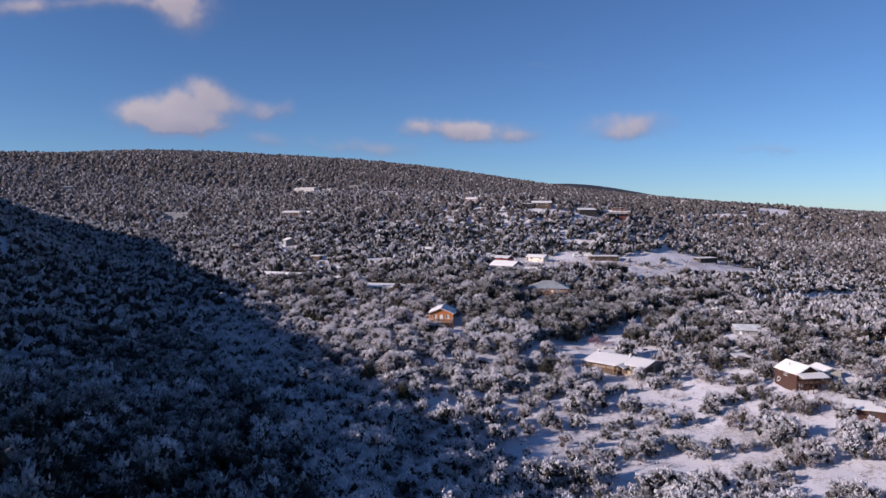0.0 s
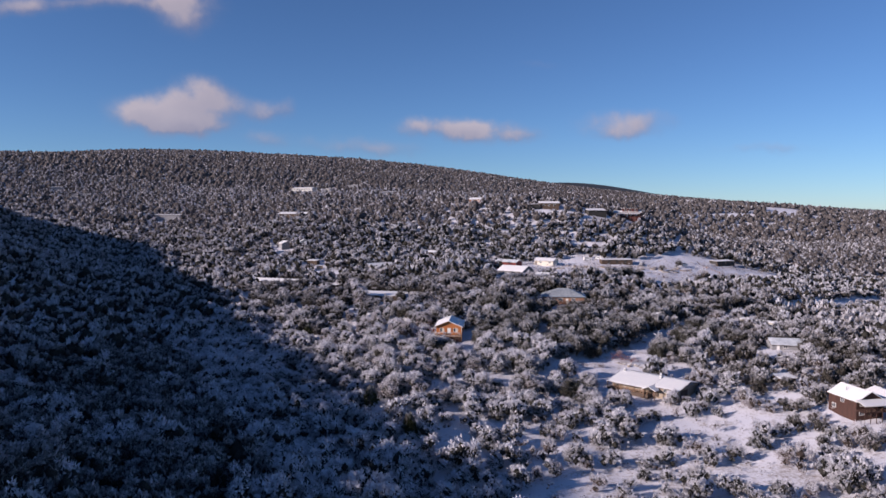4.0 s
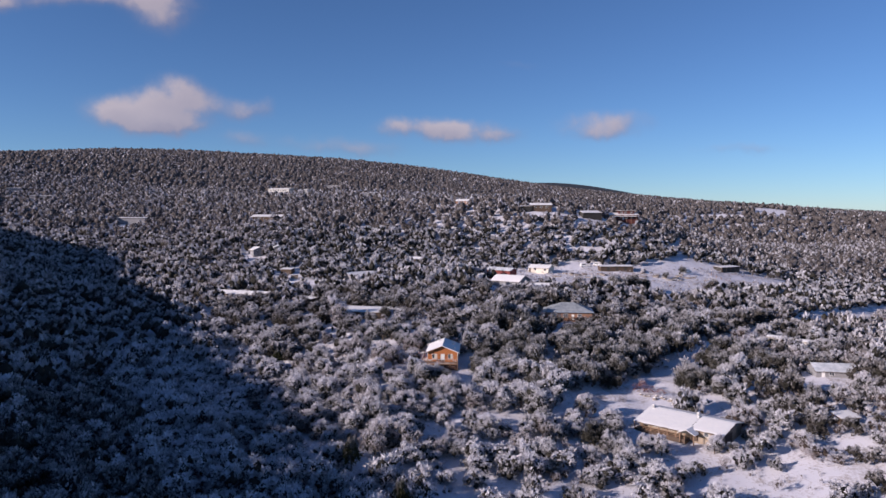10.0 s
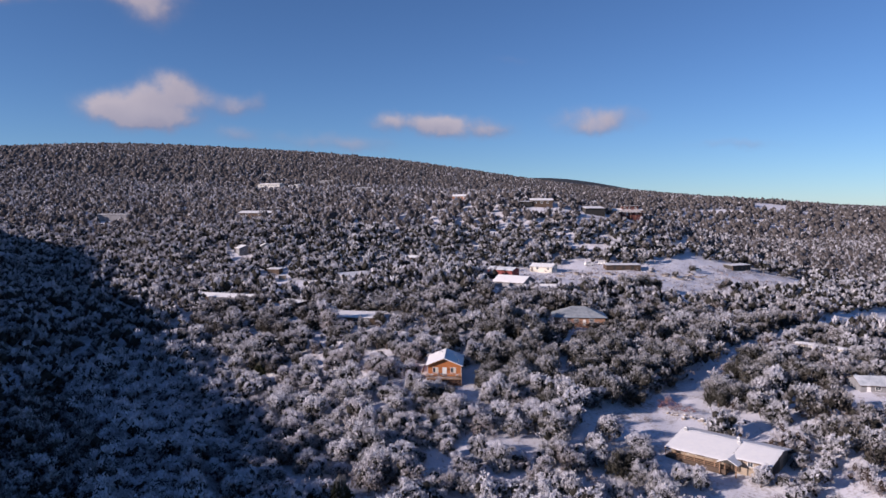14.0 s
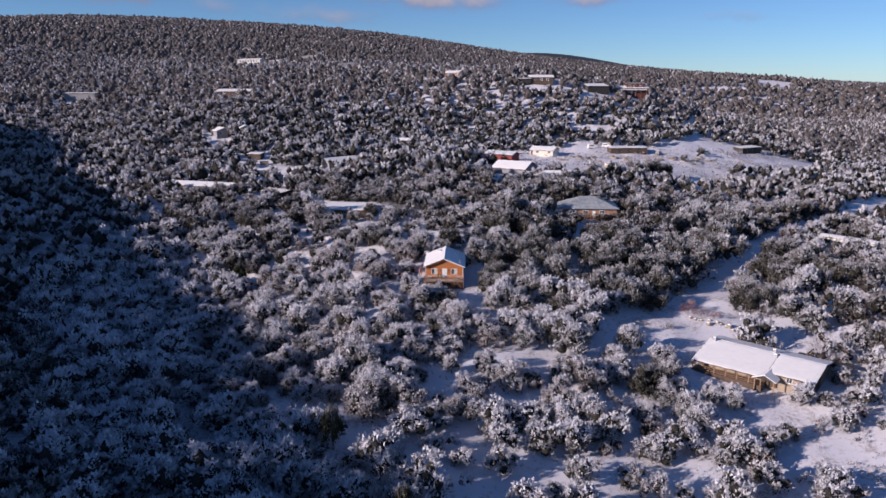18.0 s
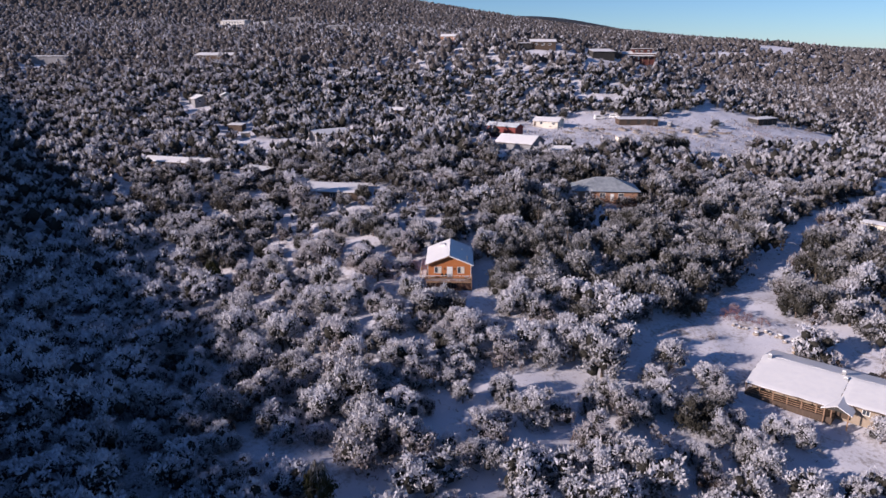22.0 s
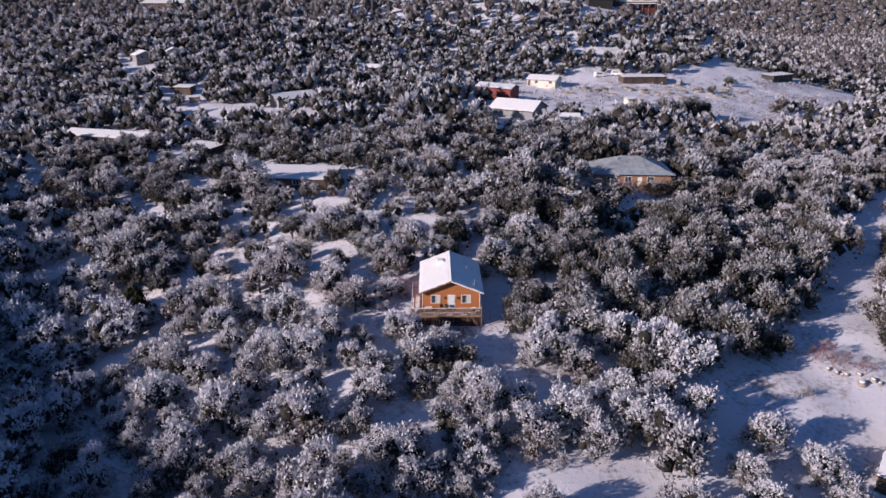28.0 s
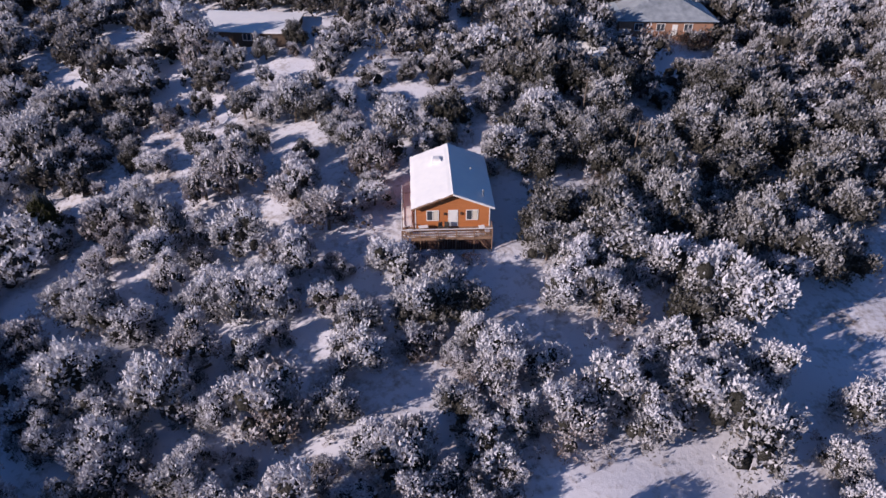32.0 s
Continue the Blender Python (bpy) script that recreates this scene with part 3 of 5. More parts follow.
def crown_shape(tufts, size, lumps, wide=0.66, tall=1.0, clumps=None):
    """A crown about 1 m in radius: boughs carry clumps, and clumps carry pointed three-cornered sprigs.
    Gives vertices, triangles, the boughs' centres and radii, and how much snow lies on each vertex."""
    clumps = clumps or max(7, tufts // 16)
    centres, radii = [(0, 0, 0.62 * tall)], [0.46]
    for i in range(lumps):
        a, h = 2.4 * i + rng.uniform(-0.5, 0.5), rng.uniform(0.16, 0.95)
        out = rng.uniform(0.32, 0.70) * math.sqrt(max(0.05, 1 - (h - 0.25) ** 2))
        centres.append((out * math.cos(a), out * math.sin(a), h * tall))
        radii.append(rng.uniform(0.22, 0.38))
    centres, radii = np.array(centres), np.array(radii)
    share = radii ** 2 / np.sum(radii ** 2)
    bough = rng.choice(len(centres), clumps, p=share)
    outward = rng.normal(size=(clumps, 3)) + 0.9 * (centres[bough] - np.array((0, 0, 0.4 * tall)))
    outward[:, 2] = outward[:, 2] * 0.85 + 0.30
    outward /= np.linalg.norm(outward, axis=1)[:, None]
    spot = centres[bough] + outward * (radii[bough] * rng.uniform(0.7, 1.12, clumps))[:, None]
    puff = rng.uniform(0.12, 0.24, clumps) * (1.0 if clumps > 60 else 1.25)
    pick = rng.integers(0, clumps, tufts)
    way = rng.normal(size=(tufts, 3)) + 0.45 * outward[pick]
    way[:, 2] += 0.25
    way /= np.linalg.norm(way, axis=1)[:, None]
    at = spot[pick] + way * (puff[pick] * rng.uniform(0.45, 1.15, tufts))[:, None]
    side = np.cross(way, rng.normal(size=(tufts, 3)))
    side /= np.linalg.norm(side, axis=1)[:, None]
    along = np.cross(way, side) * rng.uniform(0.3, 0.8, (tufts, 1)) + way * 0.7 + np.array((0, 0, 0.25))
    s = size * rng.uniform(0.6, 1.4, tufts)[:, None]
    verts = np.stack([at - side * s * wide * 0.5 - along * s * 0.35, at + side * s * wide * 0.5 - along * s * 0.35, at + along * s * 0.5], 1).reshape(-1, 3)
    rime = 0.36 + 0.17 * way[:, 2] + 0.15 * outward[pick, 2] + 0.40 * (at[:, 2] / tall - 0.65) + rng.uniform(-0.16, 0.16, clumps)[pick]
    return verts, np.arange(tufts * 3).reshape(-1, 3), centres, radii, np.repeat(rime, 3)


def core_shape(centres, radii, grain, grow=0.86):
    base, faces = icosphere(grain)
    vs, fs, n = [], [], 0
    for c, r in zip(centres, radii):
        vs.append(base * r * grow * rng.uniform(0.85, 1.1, (len(base), 1)) + c)
        fs.append(faces + n)
        n += len(base)
    return np.concatenate(vs), np.concatenate(fs)


def trunk_shape(height, thick, limbs, sides=6):
    """A tapered, slightly bent trunk with limbs, as vertices and quads."""
    vs, fs = [], []

    def tube(p, q, r0, r1):
        p, q = np.array(p, float), np.array(q, float)
        w = (q - p) / np.linalg.norm(q - p)
        u = np.cross(w, (0.3, 0.9, 0.2))
        u /= np.linalg.norm(u)
        v = np.cross(w, u)
        n = len(vs)
        for c, r in ((p, r0), (q, r1)):
            for i in range(sides):
                a = 2 * math.pi * i / sides
                vs.append(c + (u * math.cos(a) + v * math.sin(a)) * r)
        for i in range(sides):
            j = (i + 1) % sides
            fs.append((n + i, n + j, n + sides + j, n + sides + i))

    bend = rng.uniform(-0.15, 0.15, 2) * height
    tube((0, 0, -0.4), (bend[0] * 0.4, bend[1] * 0.4, height * 0.45), thick, thick * 0.75)
    tube((bend[0] * 0.4, bend[1] * 0.4, height * 0.45), (bend[0], bend[1], height), thick * 0.75, thick * 0.3)
    for i in range(limbs):
        a, h = 2.4 * i + rng.uniform(0, 1), rng.uniform(0.3, 0.75) * height
        tube((bend[0] * h / height, bend[1] * h / height, h), (math.cos(a) * height * 0.4, math.sin(a) * height * 0.4, h + height * 0.25), thick * 0.45, thick * 0.15)
    return np.array(vs), np.array(fs)


def shade_edge(y):
    """Edge of the hill's shade along the ravine; the trees' tones change across it."""
    return np.interp(y, [-190, -120, -72, -47, -12, 23, 67, 171], [50, 23, -8, -21, -45, -66, -96, -169])


def spread(cell, keep, inside):
    """Uneven places for trees over the plan, by jittered cells. inside: a test on arrays of x and y."""
    xs, ys = np.arange(-1500, 1500, cell), np.arange(-430, 2260, cell)
    x, y = np.meshgrid(xs, ys)
    x, y = x.ravel(), y.ravel()
    rough_ = inside(x, y)
    x, y = x[rough_], y[rough_]
    x = x + rng.uniform(-0.48, 0.48, len(x)) * cell
    y = y + rng.uniform(-0.48, 0.48, len(y)) * cell
    thin = np.sin(x * 0.21 + 2.0 * np.sin(y * 0.11)) * np.sin(y * 0.33 + 1.6 * np.sin(x * 0.09 + 1))
    ok = (rng.uniform(size=len(x)) < keep - 0.30 * (thin > 0.78)) & ~open_place(x, y)
    # open brush with much bare snow on the front slope and in the valley below the lane
    sunny = x > shade_edge(y) + 2
    valley = sunny & (x > 22) & (x < 125) & (y > -150) & (y < -44)
    airy = valley | (sunny & (x > 0) & (x < 85) & (y > -115) & (y < -26)) | ((x > -46) & (x < 8) & (y > -20) & (y < 48))
    ok &= ~(airy & (rng.uniform(size=len(x)) < np.where(valley, 0.26, np.where(x < 8, 0.33, 0.14))))
    x, y = x[ok], y[ok]
    for tx, ty, r in SLOPE_TREES + LANE_TREES:
        clear = (x - tx) ** 2 + (y - ty) ** 2 > (0.75 * r) ** 2
        x, y = x[clear], y[clear]
    return x, y


def in_sight(x, y):
    return (y > -190) & (np.abs(x - 10) < 0.74 * (y + 245) + 58)


def near_zone(x, y):
    return (np.abs(x - 5) < 62) & (y > -64) & (y < 42)


def own_zone(x, y):
    return (np.abs(x - 3) < 50) & (y > -52) & (y < 36)


def close_zone(x, y):
    return in_sight(x, y) & (x > -96) & (x < 134) & (y > -190) & (y < 96) & ~near_zone(x, y)


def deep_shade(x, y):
    """The deepest of the hill's shade, where trees take a darkened, hardly frosted tone."""
    return (x < shade_edge(y) - 44) & (y < 12)


def middle_zone(x, y):
    return in_sight(x, y) & (y < 270) & ~near_zone(x, y) & ~close_zone(x, y)


def outer_zone(x, y):
    """Woods beside and behind the flight, out of view."""
    return ~in_sight(x, y) & (np.abs(x) < 430) & (y > -420) & (y < 270)


def far_zone(x, y):
    return in_sight(x, y) & (y >= 270) & (y < 640)


def farthest_zone(x, y):
    return in_sight(x, y) & (y >= 640) & (np.hypot(x, y) < 2230) & (np.abs(x) < 1300)


def crown_size(x, y):
    """Taller trees behind and beside the cabin, lower ones on its front slope."""
    big = np.where((x > -5) & (x < 80) & (y > -115) & (y < -26), 0.92, 1.0)
    big = np.where((x > 12) & (y > -22) & (y < 75), 1.18, big)
    return np.where((x > -45) & (x < 9) & (y > -32) & (y < 46), 0.84, big)


def crowd(name, x, y, shapes, low, high, materials, label):
    """One mesh of many crowns. shapes: (sprig vertices, triangles, core vertices, triangles) of which each tree takes one."""
    found = {0: [[], [], 0, []], 1: [[], [], 0, []]}
    kind = rng.integers(0, len(shapes), len(x))
    size, turn = rng.uniform(low, high, len(x)) * rng.choice([0.6, 0.8, 1.0, 1.15], len(x)) * crown_size(x, y), rng.uniform(0, 2 * math.pi, len(x))
    tall = rng.uniform(0.88, 1.26, len(x))
    z = rough_level(x, y)
    laden = rng.uniform(-0.13, 0.13, len(x))
    for i, (tv, tq, cv, ct, rime) in enumerate(shapes):
        who = np.nonzero(kind == i)[0]
        for verts, faces, slot in ((tv, tq, 0), (cv, ct, 1)):
            if not len(who):
                continue
            store = found[slot]
            c, s = np.cos(turn[who])[:, None], np.sin(turn[who])[:, None]
            px = (verts[None, :, 0] * c - verts[None, :, 1] * s) * size[who][:, None] + x[who][:, None]
            py = (verts[None, :, 0] * s + verts[None, :, 1] * c) * size[who][:, None] + y[who][:, None]
            pz = (verts[None, :, 2] * tall[who][:, None] + 0.08) * size[who][:, None] + z[who][:, None]
            store[0].append(np.stack([px, py, pz], -1).reshape(-1, 3))
            store[1].append((faces[None] + (np.arange(len(who)) * len(verts))[:, None, None]).reshape(-1, 3) + store[2])
            store[2] += len(who) * len(verts)
            if slot == 0:
                store[3].append((rime[None, :] + laden[who][:, None]).ravel())
    thing = None
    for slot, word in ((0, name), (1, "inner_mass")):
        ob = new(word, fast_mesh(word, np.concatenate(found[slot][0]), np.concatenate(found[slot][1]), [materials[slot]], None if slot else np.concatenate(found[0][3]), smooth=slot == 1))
        if thing is None:
            thing = tagged(ob, label, "woodland", kind="stuff")
        else:
            ob.parent = thing
            ob["kind"] = "stuff"
    return thing


def variants(count, tufts, size, lumps, wide=0.66, tall=1.0, cores=99, grow=0.76, clumps=None):
    out = []
    for _ in range(count):
        v, q, c, r, rime = crown_shape(tufts, size, lumps, wide, tall, clumps)
        cv, ct = core_shape(c[:cores], r[:cores] * (1.0 if cores > 5 else 1.15), 1 if tufts > 1000 else 0, grow)
        out.append((v, q, cv, ct, rime))
    return out


# ---- building kit ----
class Shape:
    """Collects boxes, slabs and tubes into one mesh."""

    def __init__(self):
        self.v, self.f = [], []

    def hull(self, low, high):
        """Two rings of equally many points, joined and closed."""
        n, k = len(self.v), len(low)
        self.v += [tuple(p) for p in low] + [tuple(p) for p in high]
        self.f.append(tuple(n + i for i in reversed(range(k))))
        self.f.append(tuple(n + k + i for i in range(k)))
        for i in range(k):
            j = (i + 1) % k
            self.f.append((n + i, n + j, n + k + j, n + k + i))
        return self

    def box(self, x0, x1, y0, y1, z0, z1):
        return self.hull([(x0, y0, z0), (x1, y0, z0), (x1, y1, z0), (x0, y1, z0)], [(x0, y0, z1), (x1, y0, z1), (x1, y1, z1), (x0, y1, z1)])

    def slab(self, corners, thick):
        """A sloping plate: four corners of its lower face, and its upright thickness."""
        return self.hull(corners, [(x, y, z + thick) for x, y, z in corners])

    def tube(self, p, q, r0, r1=None, sides=8):
        p, q = Vector(p), Vector(q)
        w = (q - p).normalized()
        u = w.orthogonal().normalized()
        v = w.cross(u)
        r1 = r0 if r1 is None else r1
        ring = [(math.cos(2 * math.pi * i / sides), math.sin(2 * math.pi * i / sides)) for i in range(sides)]
        return self.hull([p + (u * c + v * s) * r0 for c, s in ring], [q + (u * c + v * s) * r1 for c, s in ring])


def part(name, shape, material, parent, label=""):
    return link_mesh(name, shape.v, shape.f, material, parent, label)


def stand(name, x, y, turn, label, category, group="", z=None):
    """The Empty at a thing's base."""
    ob = new(name)
    ob.matrix_basis = pose(x, y, ground_at(x, y) if z is None else z, 0, 0, turn)
    return tagged(ob, label, category, group)


def snow_sheet(x0, x1, y0, y1, height, thick, seed, steps=7, eat=0.0):
    """A blanket of snow over a slope: height(x, y) of the roof under it, with an uneven upper side and edge."""
    s = Shape()
    n = steps
    pick = random.Random(seed)
    for side in (0, 1):
        for i in range(n + 1):
            for j in range(n + 1):
                u, v = i / n, j / n
                x, y = x0 + (x1 - x0) * u, y0 + (y1 - y0) * v
                edge = i in (0, n) or j in (0, n)
                if edge:
                    x += pick.uniform(-0.06, 0.06) - (u - 0.5) * eat * pick.random()
                    y += pick.uniform(-0.06, 0.06) - (v - 0.5) * eat * pick.random()
                s.v.append((x, y, height(x, y) + (thick * pick.uniform(0.93, 1.07) * (0.55 if edge else 1) if side else 0.004)))
    m = (n + 1) ** 2
    for i in range(n):
        for j in range(n):
            a = i * (n + 1) + j
            s.f.append((m + a, m + a + n + 1, m + a + n + 2, m + a + 1))
            s.f.append((a, a + 1, a + n + 2, a + n + 1))
    for i in range(n):
        for a, b in ((i, i + 1), (n * (n + 1) + i + 1, n * (n + 1) + i), ((i + 1) * (n + 1), i * (n + 1)), (i * (n + 1) + n, (i + 1) * (n + 1) + n)):
            s.f.append((a, b, m + b, m + a))
    return s


def window(wall, side, at, z, wide, high, half_l, half_w, frame_mat=None, y_front=None):
    """A framed pane on a wall of a house. side: f(ront), b(ack), l(eft), r(ight)."""
    t = 0.09
    out = 0.05

    def lay(a0, a1, z0, z1, d0, d1):
        if side == "f":
            y = -half_l if y_front is None else y_front
            return (a0, a1, y - d1, y - d0, z0, z1)
        if side == "b":
            return (a0, a1, half_l + d0, half_l + d1, z0, z1)
        if side == "l":
            return (-half_w - d1, -half_w - d0, a0, a1, z0, z1)
        return (half_w + d0, half_w + d1, a0, a1, z0, z1)

    f = Shape()
    w, h = wide / 2, high / 2
    for a0, a1, z0, z1 in ((at - w - t, at - w, z - h - t, z + h + t), (at + w, at + w + t, z - h - t, z + h + t), (at - w, at + w, z + h, z + h + t), (at - w, at + w, z - h - t, z - h), (at - 0.03, at + 0.03, z - h, z + h)):
        f.box(*lay(a0, a1, z0, z1, 0.002, out))
    fr = part("window", f, frame_mat or WHITE, wall, "white window frame" if frame_mat is None else "")
    part("pane", Shape().box(*lay(at - w, at + w, z - h, z + h, 0.003, 0.02)), GLASS, fr)
    return fr


def door(wall, side, at, z, wide, high, half_l, half_w, material, y_front=None):
    y = (-half_l if y_front is None else y_front)
    s = Shape()
    if side == "f":
        s.box(at - wide / 2, at + wide / 2, y - 0.05, y - 0.002, z, z + high)
        k = Shape().box(at + wide * 0.32, at + wide * 0.40, y - 0.10, y - 0.05, z + 1.0, z + 1.06)
    elif side == "l":
        s.box(-half_w - 0.05, -half_w - 0.002, at - wide / 2, at + wide / 2, z, z + high)
        k = Shape().box(-half_w - 0.10, -half_w - 0.05, at + wide * 0.32, at + wide * 0.40, z + 1.0, z + 1.06)
    else:
        s.box(half_w + 0.002, half_w + 0.05, at - wide / 2, at + wide / 2, z, z + high)
        k = Shape().box(half_w + 0.05, half_w + 0.10, at + wide * 0.32, at + wide * 0.40, z + 1.0, z + 1.06)
    d = part("door", s, material, wall)
    part("handle", k, STEEL, d)
    return d


def gable_house(name, label, x, y, turn, length, width, high, rise, wall_mat, roof_mat=None, snow=0.14, over=0.45, windows=(), doors=(), flue=None, z=None, category="house", snow_mat=None, trim=None, eat=0.15):
    """A house with its ridge along its own y. windows: (side, along, height, width, height of it)."""
    home = stand(name, x, y, turn, label, category, z=z)
    l, w = length / 2, width / 2
    body = Shape()
    ring = [(-w, 0, -3.0), (w, 0, -3.0), (w, 0, high), (0, 0, high + rise), (-w, 0, high)]
    body.hull([(a, l, c) for a, b, c in reversed(ring)], [(a, -l, c) for a, b, c in reversed(ring)])
    wall = part("wall", body, wall_mat, home)
    slope = rise / w
    for sx, word in ((-1, "roof"), (1, "roof")):
        low = high - over * slope
        e = sx * (w + over)
        ridge, eave = high + rise, low
        r = Shape().slab([(0, -l - over, ridge), (0, l + over, ridge), (e, l + over, eave), (e, -l - over, eave)] if sx < 0 else [(0, l + over, ridge), (0, -l - over, ridge), (e, -l - over, eave), (e, l + over, eave)], 0.12)
        roof = part(word, r, roof_mat or BROWN, home)
        if snow:
            x0, x1 = (e, -0.02) if sx < 0 else (0.02, e)
            part("snow_blanket", snow_sheet(x0, x1, -l - over, l + over, lambda a, b: high + rise - abs(a) * slope + 0.12, snow, int(abs(x * 7 + y * 3)) + sx, eat=eat), snow_mat or SNOW, roof, "white blanket of snow")
        f = Shape().slab([(0, -l - over - 0.04, ridge - 0.06), (0, -l - over, ridge - 0.06), (e, -l - over, eave - 0.06), (e, -l - over - 0.04, eave - 0.06)], 0.22)
        part("fascia", f, trim or WHITE, roof)
    for side, at, zc, ww, hh in windows:
        window(wall, side, at, zc, ww, hh, l, w)
    for side, at, wide, mat_ in doors:
        door(wall, side, at, 0.05, wide, 2.05, l, w, mat_)
    if flue:
        fx, fy = flue
        base = high + rise - abs(fx) * slope
        p = part("flue_pipe", Shape().tube((fx, fy, base - 0.3), (fx, fy, base + 1.1), 0.11), STEEL, home, "steel flue pipe")
        part("cap", Shape().tube((fx, fy, base + 1.1), (fx, fy, base + 1.22), 0.19, 0.10), STEEL, p)
    return home


def shed_house(name, label, x, y, turn, length, width, high, fall, wall_mat, roof_mat=None, snow=0.14, over=0.4, windows=(), doors=(), z=None, category="house", snow_mat=None, posts=False):
    """A house with one gently sloping roof that falls towards its own -y."""
    home = stand(name, x, y, turn, label, category, z=z)
    l, w = length / 2, width / 2

    def top(a, b):
        return high + fall * (b + w) / (2 * w)

    body = Shape().hull([(-l, -w, -3.0), (l, -w, -3.0), (l, w, -3.0), (-l, w, -3.0)], [(-l, -w, high), (l, -w, high), (l, w, high + fall), (-l, w, high + fall)])
    wall = part("wall", body, wall_mat, home)
    o = over
    c = [(-l - o, -w - o), (l + o, -w - o), (l + o, w + o), (-l - o, w + o)]
    roof = part("roof", Shape().slab([(a, b, top(a, b)) for a, b in c], 0.14), roof_mat or BROWN, home)
    if snow:
        part("snow_blanket", snow_sheet(-l - o, l + o, -w - o, w + o, lambda a, b: top(a, b) + 0.14, snow, int(abs(x * 5 + y * 3)), eat=0.3), snow_mat or SNOW, roof, "white blanket of snow")
    for side, at, zc, ww, hh in windows:
        window(wall, side, at, zc, ww, hh, w, l)
    for side, at, wide, mat_ in doors:
        door(wall, side, at, 0.05, wide, 2.05, w, l, mat_)
    if posts:
        for i in range(posts):
            a = -l + 2 * l * i / (posts - 1)
            part("post", Shape().box(a - 0.07, a + 0.07, -w - o + 0.1, -w - o + 0.24, -1.2, top(0, -w - o + 0.2)), TIMBER, home)
    return home


SKIRT = surface("red_brown_boards", (0.035, 0.016, 0.012), (0.085, 0.038, 0.028), 0.9, 4, 0.6, 0.2, (2, 2, 0.3))


# ---- the orange cabin on its deck ----
def orange_cabin():
    home = stand("orange_cabin", 0, 0, -2.0, "orange wooden cabin with snowy gable roof on a raised deck", "cabin", z=0)
    w, y0, y1 = 4.25, 0.6, 12.1
    floor, eave, ridge = 1.5, 4.32, 6.03
    ring = [(-w, floor - 0.25), (w, floor - 0.25), (w, eave - 0.06), (0, ridge - 0.06), (-w, eave - 0.06)]
    body = Shape().hull([(a, y1, c) for a, c in reversed(ring)], [(a, y0, c) for a, c in reversed(ring)])
    wall = part("wall", body, CEDAR, home, "orange-stained horizontal siding")
    for i in range(14):
        zz = floor - 0.15 + i * 0.2
        for x0, x1, ya, yb in ((-w - 0.02, w + 0.02, y0 - 0.028, y0 - 0.002), (-w - 0.028, -w - 0.002, y0, y1), (w + 0.002, w + 0.028, y0, y1)):
            half = min(x1, w * (ridge - zz - 0.16) / (ridge - eave)) if zz > eave - 0.2 and ya < y0 else None
            a, b = (x0, x1) if half is None else (-half, half)
            if half is None or half > 0.5:
                part("board", Shape().box(a, b, ya, yb, zz, zz + 0.185), CEDAR, wall)
    for i in range(7):
        zz = floor - 0.15 + (14 + i) * 0.2
        half = w * (ridge - zz - 0.26) / (ridge - eave)
        if half > 0.4:
            part("board", Shape().box(-half, half, y0 - 0.028, y0 - 0.002, zz, zz + 0.185), CEDAR, wall)
    found = part("foundation", Shape().box(-w + 0.15, w - 0.15, y0 + 1.2, y1 - 0.1, -2.6, floor - 0.25), BROWN, home, "shaded brown skirting under the floor")
    for i in range(8):
        a = -w + 0.3 + i * (2 * w - 0.6) / 7
        part("skirting_board", Shape().box(a - 0.5, a + 0.5, y0 + 1.16, y0 + 1.19, -2.4, floor - 0.3), SKIRT, found)
    for xx in (-w, w):
        part("corner_board", Shape().box(xx - 0.07 if xx < 0 else xx - 0.03, xx + 0.03 if xx < 0 else xx + 0.07, y0 - 0.06, y0 + 0.1, floor - 0.25, eave - 0.1), WHITE, wall, "white corner board")
    # roof
    o, f, b = 0.52, 0.6, 0.55
    slope = (ridge - eave) / w
    for sx in (-1, 1):
        e, low = sx * (w + o), eave - o * slope
        roof = part("roof", Shape().slab([(0, y0 - f, ridge), (0, y1 + b, ridge), (e, y1 + b, low), (e, y0 - f, low)][::1 if sx < 0 else -1], 0.10), ROOF_METAL, home)
        x0, x1 = (e, -0.02) if sx < 0 else (0.02, e)
        part("snow_blanket", snow_sheet(x0, x1, y0 - f, y1 + b, lambda a, c: ridge - abs(a) * slope + 0.10, 0.09, 11 + sx, 10, 0.0), SNOW, roof, "smooth white snow on the roof")
        part("fascia", Shape().slab([(0, y0 - f - 0.05, ridge - 0.1), (0, y0 - f, ridge - 0.1), (e, y0 - f, low - 0.1), (e, y0 - f - 0.05, low - 0.1)], 0.2), WHITE if sx > 0 else TIMBER, roof)
    part("ridge_cap", Shape().tube((0, y0 - f, ridge + 0.12), (0, y1 + b, ridge + 0.12), 0.07, sides=6), SNOW, home)
    vent = part("roof_vent", Shape().box(-2.1, -1.0, 8.4, 9.5, 5.0, 6.05), WHITE, home, "boxy pale roof vent with snow on it")
    part("snow_cap", Shape().hull([(-2.15, 8.35, 5.95), (-0.95, 8.35, 5.95), (-0.95, 9.55, 5.95), (-2.15, 9.55, 5.95)], [(-1.95, 8.55, 6.1), (-1.15, 8.55, 6.1), (-1.15, 9.35, 6.1), (-1.95, 9.35, 6.1)]), SNOW, vent)
    for fx, fy, tall in ((3.55, 1.7, 0.95), (2.6, 7.4, 0.4)):
        base = ridge - fx * slope
        p = part("flue_pipe", Shape().tube((fx, fy, base), (fx, fy, base + tall), 0.10), STEEL, home, "steel flue pipe")
        part("cap", Shape().tube((fx, fy, base + tall), (fx, fy, base + tall + 0.1), 0.17, 0.08), STEEL, p)
